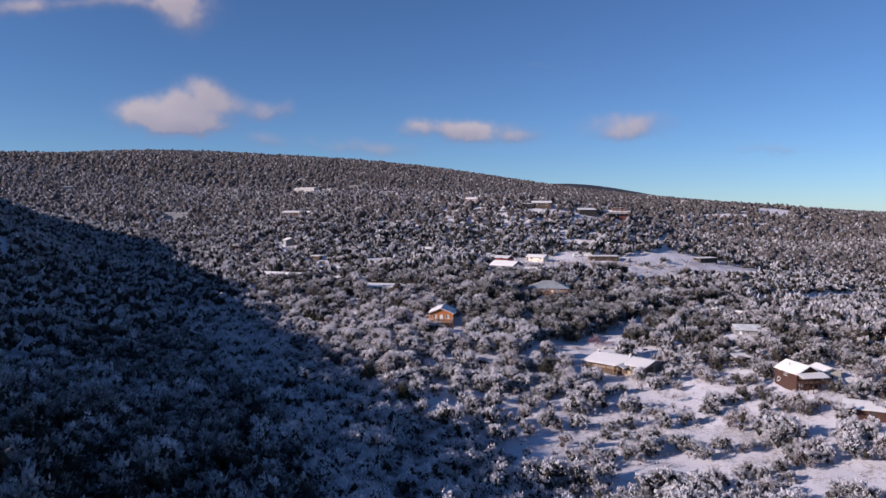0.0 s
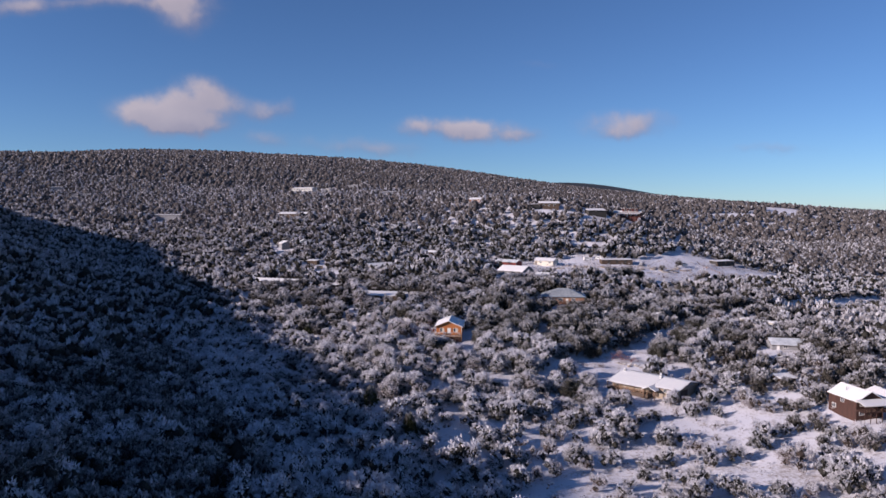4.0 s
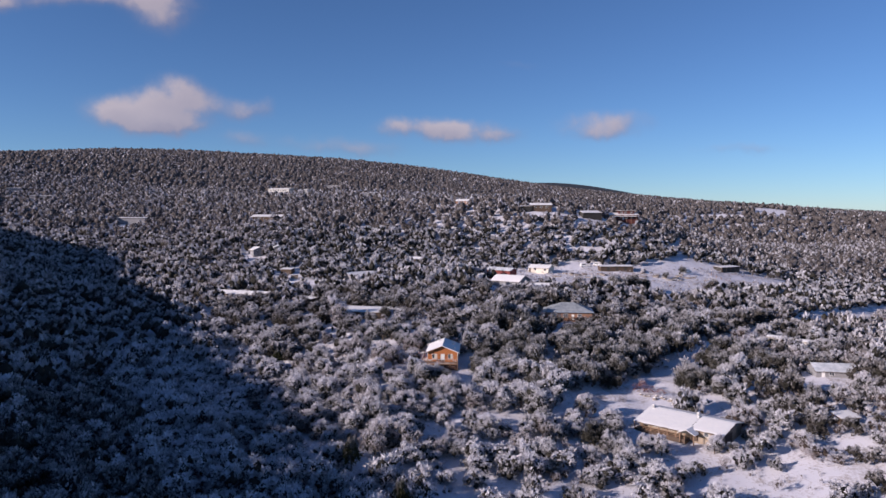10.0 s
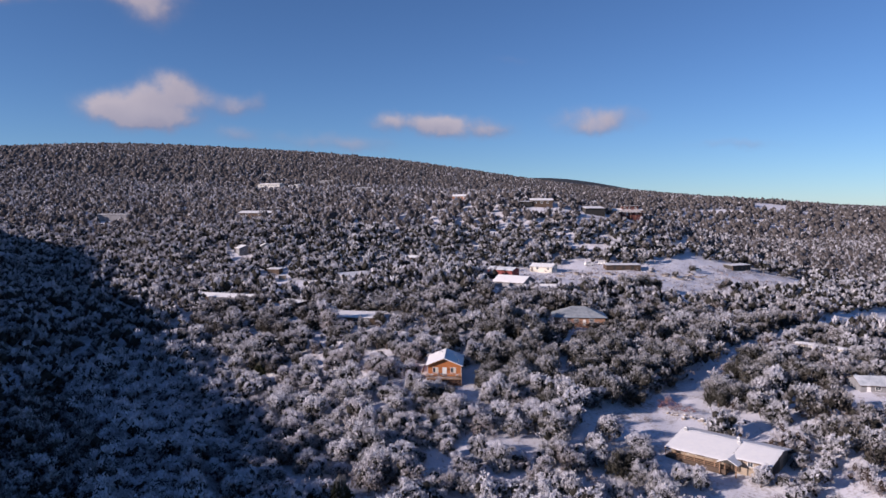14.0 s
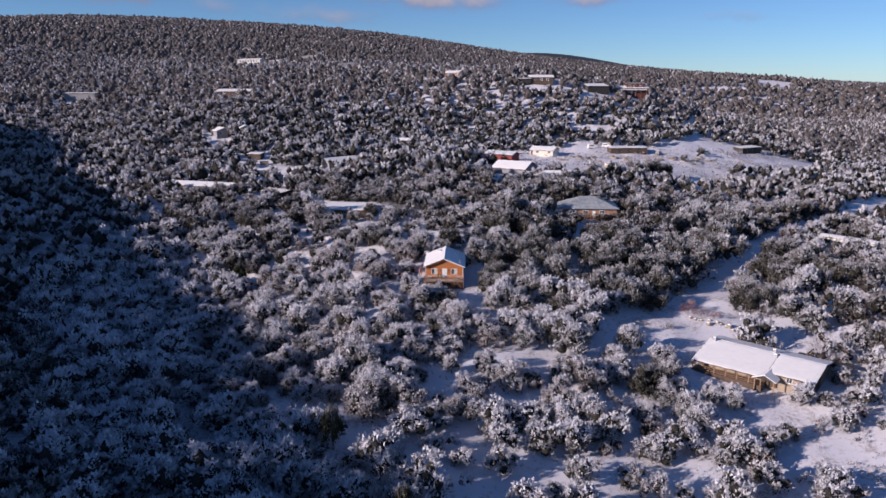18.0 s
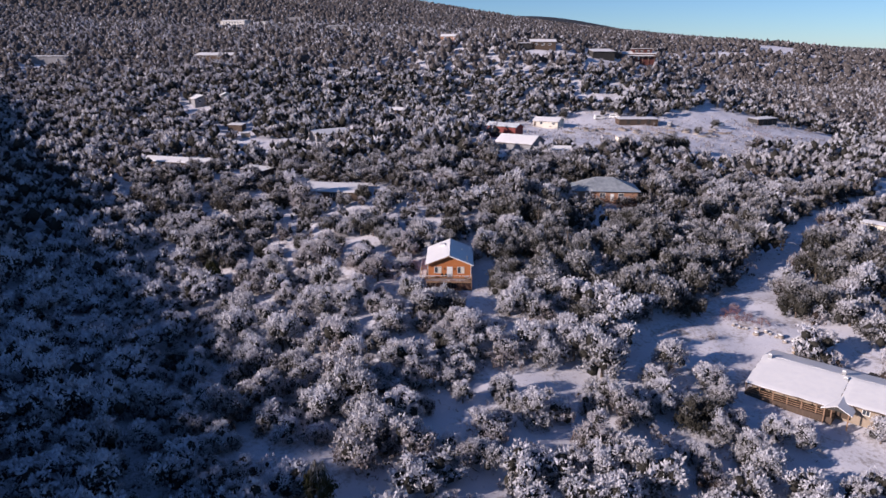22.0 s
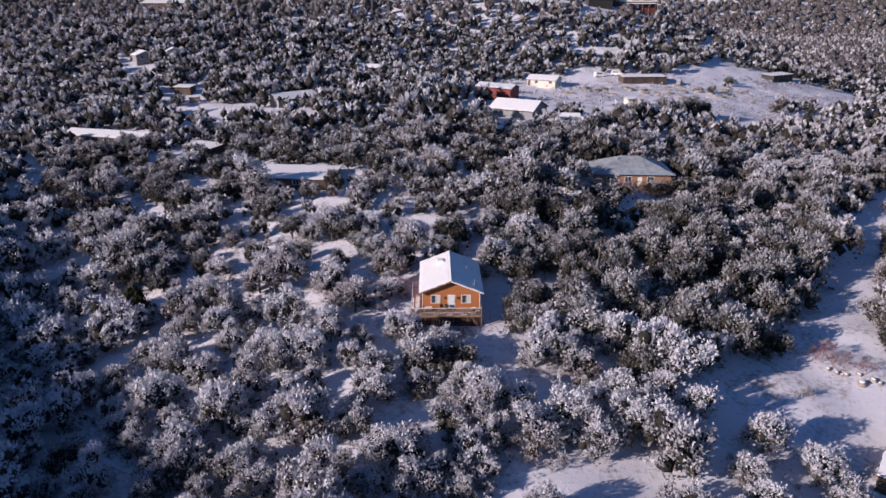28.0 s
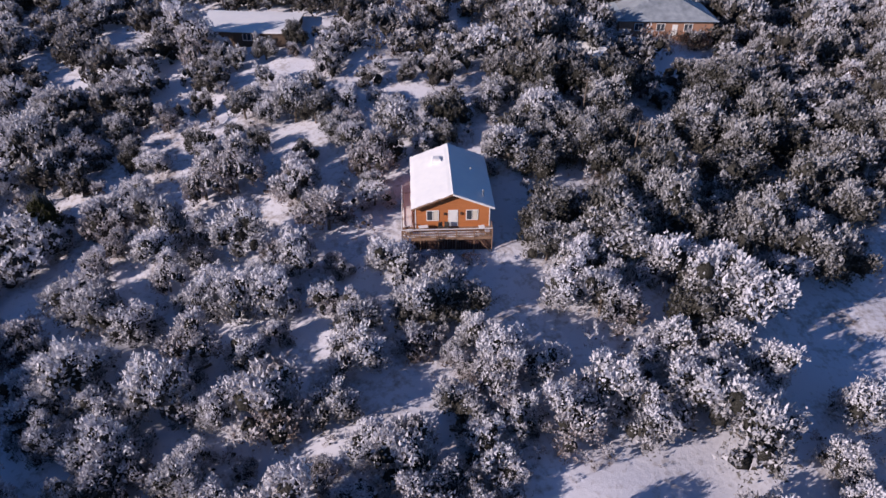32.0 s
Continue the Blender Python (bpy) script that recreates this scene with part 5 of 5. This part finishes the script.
gable_house("white_villa", "long white villa with rows of dark windows on the hillside", -216, 652, 62, 34, 9, 4.2, 1.0, PALE, windows=[("l", -12 + 4 * i, 2.4, 1.8, 1.8) for i in range(7)], z=ground_at(-216, 652) + 2.5)
shed_house("villa_annex", "white flat-roofed annex of the villa", -190, 668, -28, 14, 8, 3.4, 0.8, PALE, windows=[("f", -3, 2.0, 1.8, 1.6), ("f", 3, 2.0, 1.8, 1.6)], z=ground_at(-190, 668) + 2.5)
shed_house("upper_house", "low grey house with a pale roof high on the slope", -177, 806, -10, 24, 9, 3.0, 0.5, GREY, z=ground_at(-177, 806) + 2.0)
shed_house("white_slope_house", "low house with a white roof on the wooded slope", -80, 452, 0, 13, 7, 3.0, 0.4, GREY, windows=[("f", 0, 1.6, 1.6, 1.1)], z=ground_at(-80, 452) + 1.5)
shed_house("valley_house", "low house with a long snowy roof in the shade", -243, 322, 0, 22, 7, 2.8, 0.4, GREY, z=ground_at(-243, 322) + 1.0)
shed_house("shaded_house", "house with a pale snowy roof on the shaded hill", -427, 466, 20, 14, 7, 3.0, 0.4, GREY, z=ground_at(-427, 466) + 1.0)
shed_house("shaded_cottage", "low cottage with a pale snowy roof on the shaded hill", -379, 430, 10, 18, 7, 2.6, 0.4, GREY, z=ground_at(-379, 430) + 1.0)
shed_house("far_house", "far low house with a snowy roof among trees", 345, 505, 35, 24, 8, 3.0, 0.4, GREY)
gable_house("lane_hut", "small tan hut with a snowy roof beside the lane", 62.3, -18.8, 20, 2.8, 2.6, 2.1, 0.6, TAN, category="hut", over=0.3, doors=[("f", 0, 0.8, DARK)])


shed_house("valley_shed", "low shed under a bright snowy roof in the valley", 107, -81, -24, 9, 5, 2.2, 0.9, SKIRT, category="shed", doors=[("f", 1.5, 0.9, DARK)])
gable_house("white_roof_cabin", "small cabin with a white snowy roof among junipers", 257, 322, 70, 11, 7, 2.6, 1.2, BROWN, windows=[("l", 0, 1.5, 1.2, 1.0)])


# ---- fences, logs ----
def fence(x0, y0, x1, y1, posts):
    """A plain paddock fence of posts with two rails between each pair."""
    f = stand("paddock_fence", x0, y0, 0, "weathered timber paddock fence on the snowy clearing", "fence", "fences on the clearing")
    z0 = ground_at(x0, y0)
    tops = []
    for i in range(posts):
        px, py = (x1 - x0) * i / (posts - 1), (y1 - y0) * i / (posts - 1)
        z = ground_at(x0 + px, y0 + py) - z0
        part("post", Shape().box(px - 0.07, px + 0.07, py - 0.07, py + 0.07, z - 0.5, z + 1.3), TIMBER, f)
        tops.append((px, py, z))
    for (ax, ay, az), (bx, by, bz) in zip(tops, tops[1:]):
        for h in (0.55, 1.1):
            part("rail", Shape().tube((ax, ay, az + h), (bx, by, bz + h), 0.05, sides=5), TIMBER, f)


for ends in ((150, 214, 184, 232, 12), (150, 214, 158, 198, 6), (158, 198, 192, 214, 12), (60, 186, 112, 192, 16), (112, 192, 136, 196, 8)):
    fence(*ends)


def fallen_log(x, y, turn, long, thick):
    log = stand("fallen_log", x, y, turn, "grey fallen log lying on the snow", "log", "logs on the valley floor")
    end = ground_at(x + math.cos(radians(turn)) * long, y + math.sin(radians(turn)) * long) - ground_at(x, y)
    part("stem", Shape().tube((0, 0, thick * 0.6), (long, 0, end + thick * 0.5), thick, thick * 0.6, sides=10), BARK, log)
    for at, side in ((0.35, 1), (0.6, -1), (0.8, 1)):
        part("branch_stub", Shape().tube((long * at, 0, end * at + thick * 0.6), (long * at + 0.5, side * 0.7, end * at + thick * 0.6 + 0.5), thick * 0.3, thick * 0.12, sides=6), BARK, log)


fallen_log(69.5, -111, -44, 9.0, 0.28)
fallen_log(-30, -17, 28, 5.0, 0.2)
fallen_log(-36, -10, 70, 4.0, 0.16)

# ---- vehicles, poles, shrubs ----
def van(x, y, turn, material, label):
    car = stand("parked_van", x, y, turn, label, "van", "vehicles in the clearing")
    body = Shape().hull([(-2.6, -0.95, 0.35), (2.6, -0.95, 0.35), (2.6, 0.95, 0.35), (-2.6, 0.95, 0.35)], [(-2.6, -0.9, 1.2), (2.6, -0.9, 1.1), (2.6, 0.9, 1.1), (-2.6, 0.9, 1.2)])
    b = part("body", body, material, car)
    part("cabin", Shape().hull([(-2.5, -0.88, 1.2), (1.5, -0.88, 1.12), (1.5, 0.88, 1.12), (-2.5, 0.88, 1.2)], [(-2.4, -0.8, 2.1), (0.7, -0.8, 2.1), (0.7, 0.8, 2.1), (-2.4, 0.8, 2.1)]), material, b)
    part("windscreen", Shape().slab([(0.78, -0.72, 1.98), (1.46, -0.78, 1.2), (1.46, 0.78, 1.2), (0.78, 0.72, 1.98)], 0.02), GLASS, b)
    for s in (-0.86, 0.86):
        part("side_window", Shape().box(-2.0, 0.5, s - 0.02, s + 0.02, 1.35, 1.85), GLASS, b)
    part("snow_blanket", snow_sheet(-2.35, 0.65, -0.78, 0.78, lambda a, c: 2.1, 0.12, 5, 5), SNOW, b)
    for wx in (-1.7, 1.7):
        for wy in (-0.9, 0.9):
            wheel = part("wheel", Shape().tube((wx, wy - 0.12, 0.34), (wx, wy + 0.12, 0.34), 0.34, sides=14), DARK, car)
            part("rim", Shape().tube((wx, wy - 0.13, 0.34), (wx, wy + 0.13, 0.34), 0.19, sides=10), STEEL, wheel)


van(78, 212, 10, WHITE, "white van with snow on its roof parked in the clearing")
van(138, 212.5, 25, WHITE, "white camper with a snowy roof parked at the clearing's edge")
van(-45.5, 80.5, 30, GREY, "snow-covered van parked beside the low brown house")
van(110, 203, 60, GREY, "grey van parked beside the long stable")
van(86, 214, -15, WHITE, "white pickup with snow on it parked in the clearing")


def pole(x, y, high, lean):
    p = stand("utility_pole", x, y, 0, "thin grey wooden utility pole rising among the junipers", "pole", "utility poles")
    part("shaft", Shape().tube((0, 0, -0.6), (lean, 0, high), 0.13, 0.09), BARK, p)
    part("crossarm", Shape().box(lean - 0.7, lean + 0.7, -0.06, 0.06, high - 0.6, high - 0.46), BARK, p)
    for k in (-0.6, 0, 0.6):
        part("insulator", Shape().tube((lean + k, 0, high - 0.46), (lean + k, 0, high - 0.3), 0.05), STEEL, p)


pole(20.7, 23.6, 8.2, 0.3)
pole(26.0, 15.2, 7.0, 0.2)

def plant_all():
    # trees near the orange cabin, each one a thing of its own
    x, y = spread(4.05, 0.97, near_zone)
    mine = own_zone(x, y)
    mine &= np.cumsum(mine) <= 270
    protos = []
    for i in range(14):
        brush = 8 <= i < 10
        v, q, c, r, rime = crown_shape(2900, 0.10, 9 + i % 4, tall=1.0 + 0.12 * (i % 3), clumps=150 + 20 * (i % 3))
        cv, ct = core_shape(c, r, 1, 0.74)
        crown = new("crown", fast_mesh("crown", v, q, [DARK_OWN if i > 9 else BRUSH_OWN if brush else GREEN_OWN], rime))
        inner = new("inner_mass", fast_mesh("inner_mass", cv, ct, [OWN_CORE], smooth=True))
        tv, tf = trunk_shape(0.85, 0.07, 4)
        stem = new("trunk", fast_mesh("trunk", tv, tf, [BARK]))
        tree = new("brush_tree" if brush else "juniper_tree")
        for p in (crown, stem):
            p.parent = tree
        inner.parent = crown
        tagged(tree, "dark green juniper with little snow among the trees" if i > 9 else "bare grey-brown brush frosted with snow on the slope" if brush else "bushy green juniper dusted with snow on the slope", "tree", "trees round the orange cabin")
        protos.append(tree)
    first = [True] * len(protos)
    own = [(a, b, rng.uniform(2.5, 3.8) * rng.choice([0.6, 0.8, 1.0, 1.1]) * float(crown_size(a, b))) for a, b in zip(x[mine], y[mine])]
    own = [t for t in own if not np.hypot(t[0] - 0.5, (t[1] - 4) * 0.8) < 6.4 + t[2] * 0.7]
    for a, b, s in own + SLOPE_TREES + LANE_TREES:
        bushy = 0.2 if -48 < a < 6 and -55 < b < 40 else 0.06
        sombre = 0.92 if a > 8 and b > -6 else 0.4 if b > 16 else 0.06
        i = int(rng.integers(10, 14)) if rng.uniform() < sombre else int(rng.choice(10, p=[(1 - 2 * bushy) / 8] * 8 + [bushy] * 2))
        m = pose(a, b, ground_at(a, b) + 0.05 * s, 0, 0, rng.uniform(0, 360)) @ Matrix.Diagonal((s, s, s * rng.uniform(0.95, 1.35), 1))
        if first[i]:
            protos[i].matrix_basis, first[i] = m, False
        else:
            copy_thing(protos[i], m @ Matrix.Diagonal((*(1 / k for k in protos[i].scale), 1)))
    rest = ~mine
    brushy = rng.uniform(size=len(x)) < 0.14
    sombre = rest & ~brushy & (y > 8)
    rest &= ~sombre
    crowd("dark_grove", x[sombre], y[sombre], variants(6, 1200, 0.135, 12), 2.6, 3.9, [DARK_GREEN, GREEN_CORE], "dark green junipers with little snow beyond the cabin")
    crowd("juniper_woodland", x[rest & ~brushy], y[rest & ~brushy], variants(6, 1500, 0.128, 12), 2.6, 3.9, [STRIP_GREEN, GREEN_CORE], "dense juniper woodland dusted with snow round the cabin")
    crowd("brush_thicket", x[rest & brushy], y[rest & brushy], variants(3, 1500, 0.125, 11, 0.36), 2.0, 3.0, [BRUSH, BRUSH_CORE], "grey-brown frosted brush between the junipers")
    x, y = spread(4.5, 0.97, close_zone)
    brushy = rng.uniform(size=len(x)) < np.where((x > 60) & (y < 60), 0.30, 0.10)
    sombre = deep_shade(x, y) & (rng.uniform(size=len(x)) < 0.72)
    crowd("ravine_evergreens", x[sombre], y[sombre], variants(5, 620, 0.175, 10, cores=8, grow=0.9), 2.8, 4.2, [SHADE_GREEN, GREEN_CORE], "evergreens almost free of snow, darkened for the ravine's deep shade")
    x, y, brushy = x[~sombre], y[~sombre], brushy[~sombre]
    dark = (((x > 30) & (y > 10)) | ((x > 84) & (y > -78)) | (y > 45)) & ~brushy & (rng.uniform(size=len(x)) < 0.8)
    crowd("dark_junipers", x[dark], y[dark], variants(6, 800, 0.160, 10, cores=8, grow=0.84), 2.6, 3.9, [DARK_GREEN, GREEN_CORE], "darker junipers with little snow on the valley sides")
    x, y, brushy = x[~dark], y[~dark], brushy[~dark]
    # The strip at the shade's edge gets the paler wood, as sun-caught crowns.
    laden = (x < shade_edge(y) + 6) & (y < 120) & ~brushy
    crowd("frosted_ravine_junipers", x[laden], y[laden], variants(6, 900, 0.14, 10, cores=8, grow=0.84), 2.8, 4.2, [STRIP_GREEN, GREEN_CORE], "frosted junipers along the ravine, paled for sun on their crowns")
    x, y, brushy = x[~laden], y[~laden], brushy[~laden]
    more_x, more_y = spread(4.7, 0.92, lambda a, b: close_zone(a, b) & (a < shade_edge(b) - 3) & (b < 40))
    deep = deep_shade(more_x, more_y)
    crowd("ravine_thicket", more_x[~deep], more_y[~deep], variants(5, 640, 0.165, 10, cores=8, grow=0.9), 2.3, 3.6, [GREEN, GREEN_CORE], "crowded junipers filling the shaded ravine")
    crowd("sombre_thicket", more_x[deep], more_y[deep], variants(5, 500, 0.18, 10, cores=8, grow=0.9), 2.3, 3.6, [SHADE_GREEN, GREEN_CORE], "evergreens crowding the ravine, darkened to stand for its deep shade")
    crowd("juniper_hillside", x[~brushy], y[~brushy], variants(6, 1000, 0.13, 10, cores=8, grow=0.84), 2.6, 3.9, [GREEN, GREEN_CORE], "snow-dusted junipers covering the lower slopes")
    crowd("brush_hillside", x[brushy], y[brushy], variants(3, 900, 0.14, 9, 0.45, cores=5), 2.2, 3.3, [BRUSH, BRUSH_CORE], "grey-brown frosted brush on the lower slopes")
    x, y = spread(4.8, 0.97, middle_zone)
    # Beyond x = -100 the darker wood stands in for the hill's shade.
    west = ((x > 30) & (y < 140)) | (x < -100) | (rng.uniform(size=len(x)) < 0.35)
    crowd("hillside_evergreens", x[west], y[west], variants(6, 155, 0.30, 9, cores=3, grow=1.0), 3.0, 4.4, [FAR_GREEN, GREEN_CORE], "evergreens with little snow on the valley's sides, darkened westward for shade")
    x, y = x[~west], y[~west]
    crowd("juniper_slope", x, y, variants(6, 155, 0.30, 9, cores=3, grow=1.0), 3.0, 4.4, [GREEN, GREEN_CORE], "snow-dusted junipers covering the hillside")
    x, y = spread(5.2, 0.97, far_zone)
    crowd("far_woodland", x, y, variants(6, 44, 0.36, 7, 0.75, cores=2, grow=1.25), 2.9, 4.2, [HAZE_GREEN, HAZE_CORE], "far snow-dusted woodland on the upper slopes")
    x, y = spread(6.6, 0.95, outer_zone)
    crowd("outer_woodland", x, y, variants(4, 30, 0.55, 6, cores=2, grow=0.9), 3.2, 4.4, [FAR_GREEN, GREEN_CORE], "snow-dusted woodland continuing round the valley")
    x, y = spread(7.9, 0.95, farthest_zone)
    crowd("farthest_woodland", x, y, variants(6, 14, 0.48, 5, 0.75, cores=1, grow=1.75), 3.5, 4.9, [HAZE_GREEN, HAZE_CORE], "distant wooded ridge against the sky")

    # low undergrowth between the trees near the cabin
    x, y = spread(1.75, 0.62, near_zone)
    crowd("undergrowth", x, y, variants(5, 60, 0.5, 4, 0.17, cores=1, grow=0.2), 0.35, 1.1, [BRUSH, BRUSH_CORE], "low grey-brown twigs and dead grass poking through the snow")
    x, y = spread(3.0, 0.5, lambda a, b: close_zone(a, b) & (a > -10) & (b < 40))
    crowd("valley_undergrowth", x, y, variants(4, 24, 0.6, 4, 0.18, cores=1, grow=0.3), 0.4, 1.1, [BRUSH, BRUSH_CORE], "low dry twigs scattered over the snowy valley floor")
    # small frosted shrubs filling in between the trees
    x, y = spread(2.9, 0.6, near_zone)
    crowd("small_shrubs", x, y, variants(5, 340, 0.21, 8, 0.34, tall=1.15, cores=3, grow=0.45), 1.0, 1.9, [BRUSH, BRUSH_CORE], "small frosted grey-brown shrubs between the trees")
    x, y = spread(3.6, 0.5, lambda a, b: close_zone(a, b) & (a > -20) & (b < 60) & (b > -125))
    crowd("valley_shrubs", x, y, variants(5, 120, 0.34, 7, 0.36, tall=1.1, cores=3, grow=0.45), 1.1, 2.0, [BRUSH, BRUSH_CORE], "small frosted shrubs scattered over the snowy valley")
    # two taller pines in the hollow, and red twigs by the lane
    for px, py, high in ((-16.5, -60.5, 7.5), (-5, -79, 8.0), (-50, 10, 7.0)):
        tree = stand("pine_tree", px, py, 0, "tall dark pine standing in the shaded hollow", "tree", "pines in the hollow")
        vs, fs = trunk_shape(high, 0.22, 0, 8)
        stem = new("trunk", fast_mesh("trunk", vs, fs, [BARK]))
        stem.parent = tree
        v, q, c, r, rime = crown_shape(3000, 0.14, 22)
        v = v.copy()
        up = np.clip(v[:, 2] / 1.4, 0, 1)
        v[:, :2] *= (2.3 * (1.15 - 0.75 * up))[:, None]
        v[:, 2] = high * (0.22 + 0.80 * up) + v[:, 2] * 0.2
        crown = new("crown", fast_mesh("crown", v, q, [PINE], rime))
        crown.parent = tree
    twigs = [(54.5, -6.0, 2.6, 0), (56.8, -7.6, 1.8, 0), (59, -9.5, 1.6, 0), (47, -14.6, 1.3, 1), (48.2, -13.6, 1.0, 1), (40.5, 53.5, 2.2, 2), (43.5, 52.6, 2.6, 2), (46.6, 52.8, 2.5, 2), (49.6, 53.6, 2.7, 2), (52.4, 55.2, 2.3, 2),
             (-1.8, -3.6, 1.7, 2), (1.6, -4.0, 1.5, 2), (-4.4, -3.4, 1.4, 2)]
    for px, py, s_, sort in twigs:
        name = ("red_twig_bush", "lane_bush", "dry_brush")[sort]
        bush = stand(name, px, py, 0, ("bare reddish twiggy bush standing in the snow by the lane", "low grey bush on the lane's snowy island", "dark brown leafless brush in front of a house")[sort], "bush")
        v, q, c, r, rime = crown_shape(900, 0.16, 10, 0.16)
        crown = new("twig_mass", fast_mesh("twig_mass", v * s_, q, [(RED_TWIG, BRUSH_OWN, DRY_TWIG)[sort]], rime))
        crown.parent = bush
        crown["kind"] = "stuff"
        vs, fs = trunk_shape(0.8 * s_, 0.05, 5)
        stem = new("stem", fast_mesh("stem", vs, fs, [BARK]))
        stem.parent = bush
    # stones and brushwood along the lane's border
    base, faces = icosphere(2)
    for i in range(16):
        f = i / 15
        px, py = 54.5 + 9.5 * f + rng.uniform(-0.9, 0.9), -8.5 - 7.0 * f + rng.uniform(-1.2, 1.2)
        rock = stand("boulder", px, py, rng.uniform(0, 360), "brown snow-flecked boulder bordering the lane", "rock", "boulders by the lane")
        r = rng.uniform(0.25, 0.75)
        body = part_mesh("stone", base * rng.uniform(0.82, 1.12, (len(base), 1)) * np.array((r * 1.3, r, r * 0.8)) + np.array((0, 0, r * 0.3)), faces, ROCK, rock)
        part_mesh("snow_cap", base * rng.uniform(0.9, 1.05, (len(base), 1)) * np.array((r * 0.9, r * 0.7, r * 0.25)) + np.array((0, 0, r * 1.0)), faces, SNOW, rock)
    # dry grass and low scrub over the clearing and the valley floor
    for name, count, x0, x1, y0, y1, low, high, label in (("dry_grass", 1500, 34, 178, 140, 226, 0.6, 1.5, "dry brown grass poking through the snow of the clearing"),
                                                          ("clearing_scrub", 150, 30, 180, 146, 228, 0.9, 1.9, "low brown scrub scattered over the snowy clearing"),
                                                          ("valley_grass", 800, 30, 118, -128, -46, 0.4, 1.1, "dry brown grass showing on the snowy valley floor")):
        x, y = rng.uniform(x0, x1, count), rng.uniform(y0, y1, count)
        bunched = np.sin(x * 0.19 + 1.3 * np.sin(y * 0.13)) * np.sin(y * 0.23 + np.sin(x * 0.11)) > -0.25
        crowd(name, x[bunched], y[bunched], variants(4, 26, 0.5, 4, 0.2, cores=1, grow=0.3), low, high, [BRUSH, BRUSH_CORE], label)
    # heaps of brown rubble on the clearing
    for i in range(48):
        px, py = rng.uniform(55, 150), rng.uniform(176, 204)
        heap = stand("rubble_heap", px, py, rng.uniform(0, 360), "low brown heap of rubble half covered by snow", "rubble", "heaps on the clearing")
        r = rng.uniform(0.7, 2.1)
        part_mesh("mound", base * rng.uniform(0.75, 1.15, (len(base), 1)) * np.array((r * 1.6, r, r * 0.4)), faces, ROCK, heap)


def part_mesh(name, verts, faces, material, parent):
    ob = new(name, fast_mesh(name, verts, faces, [material]))
    ob.parent = parent
    return ob


plant_all()
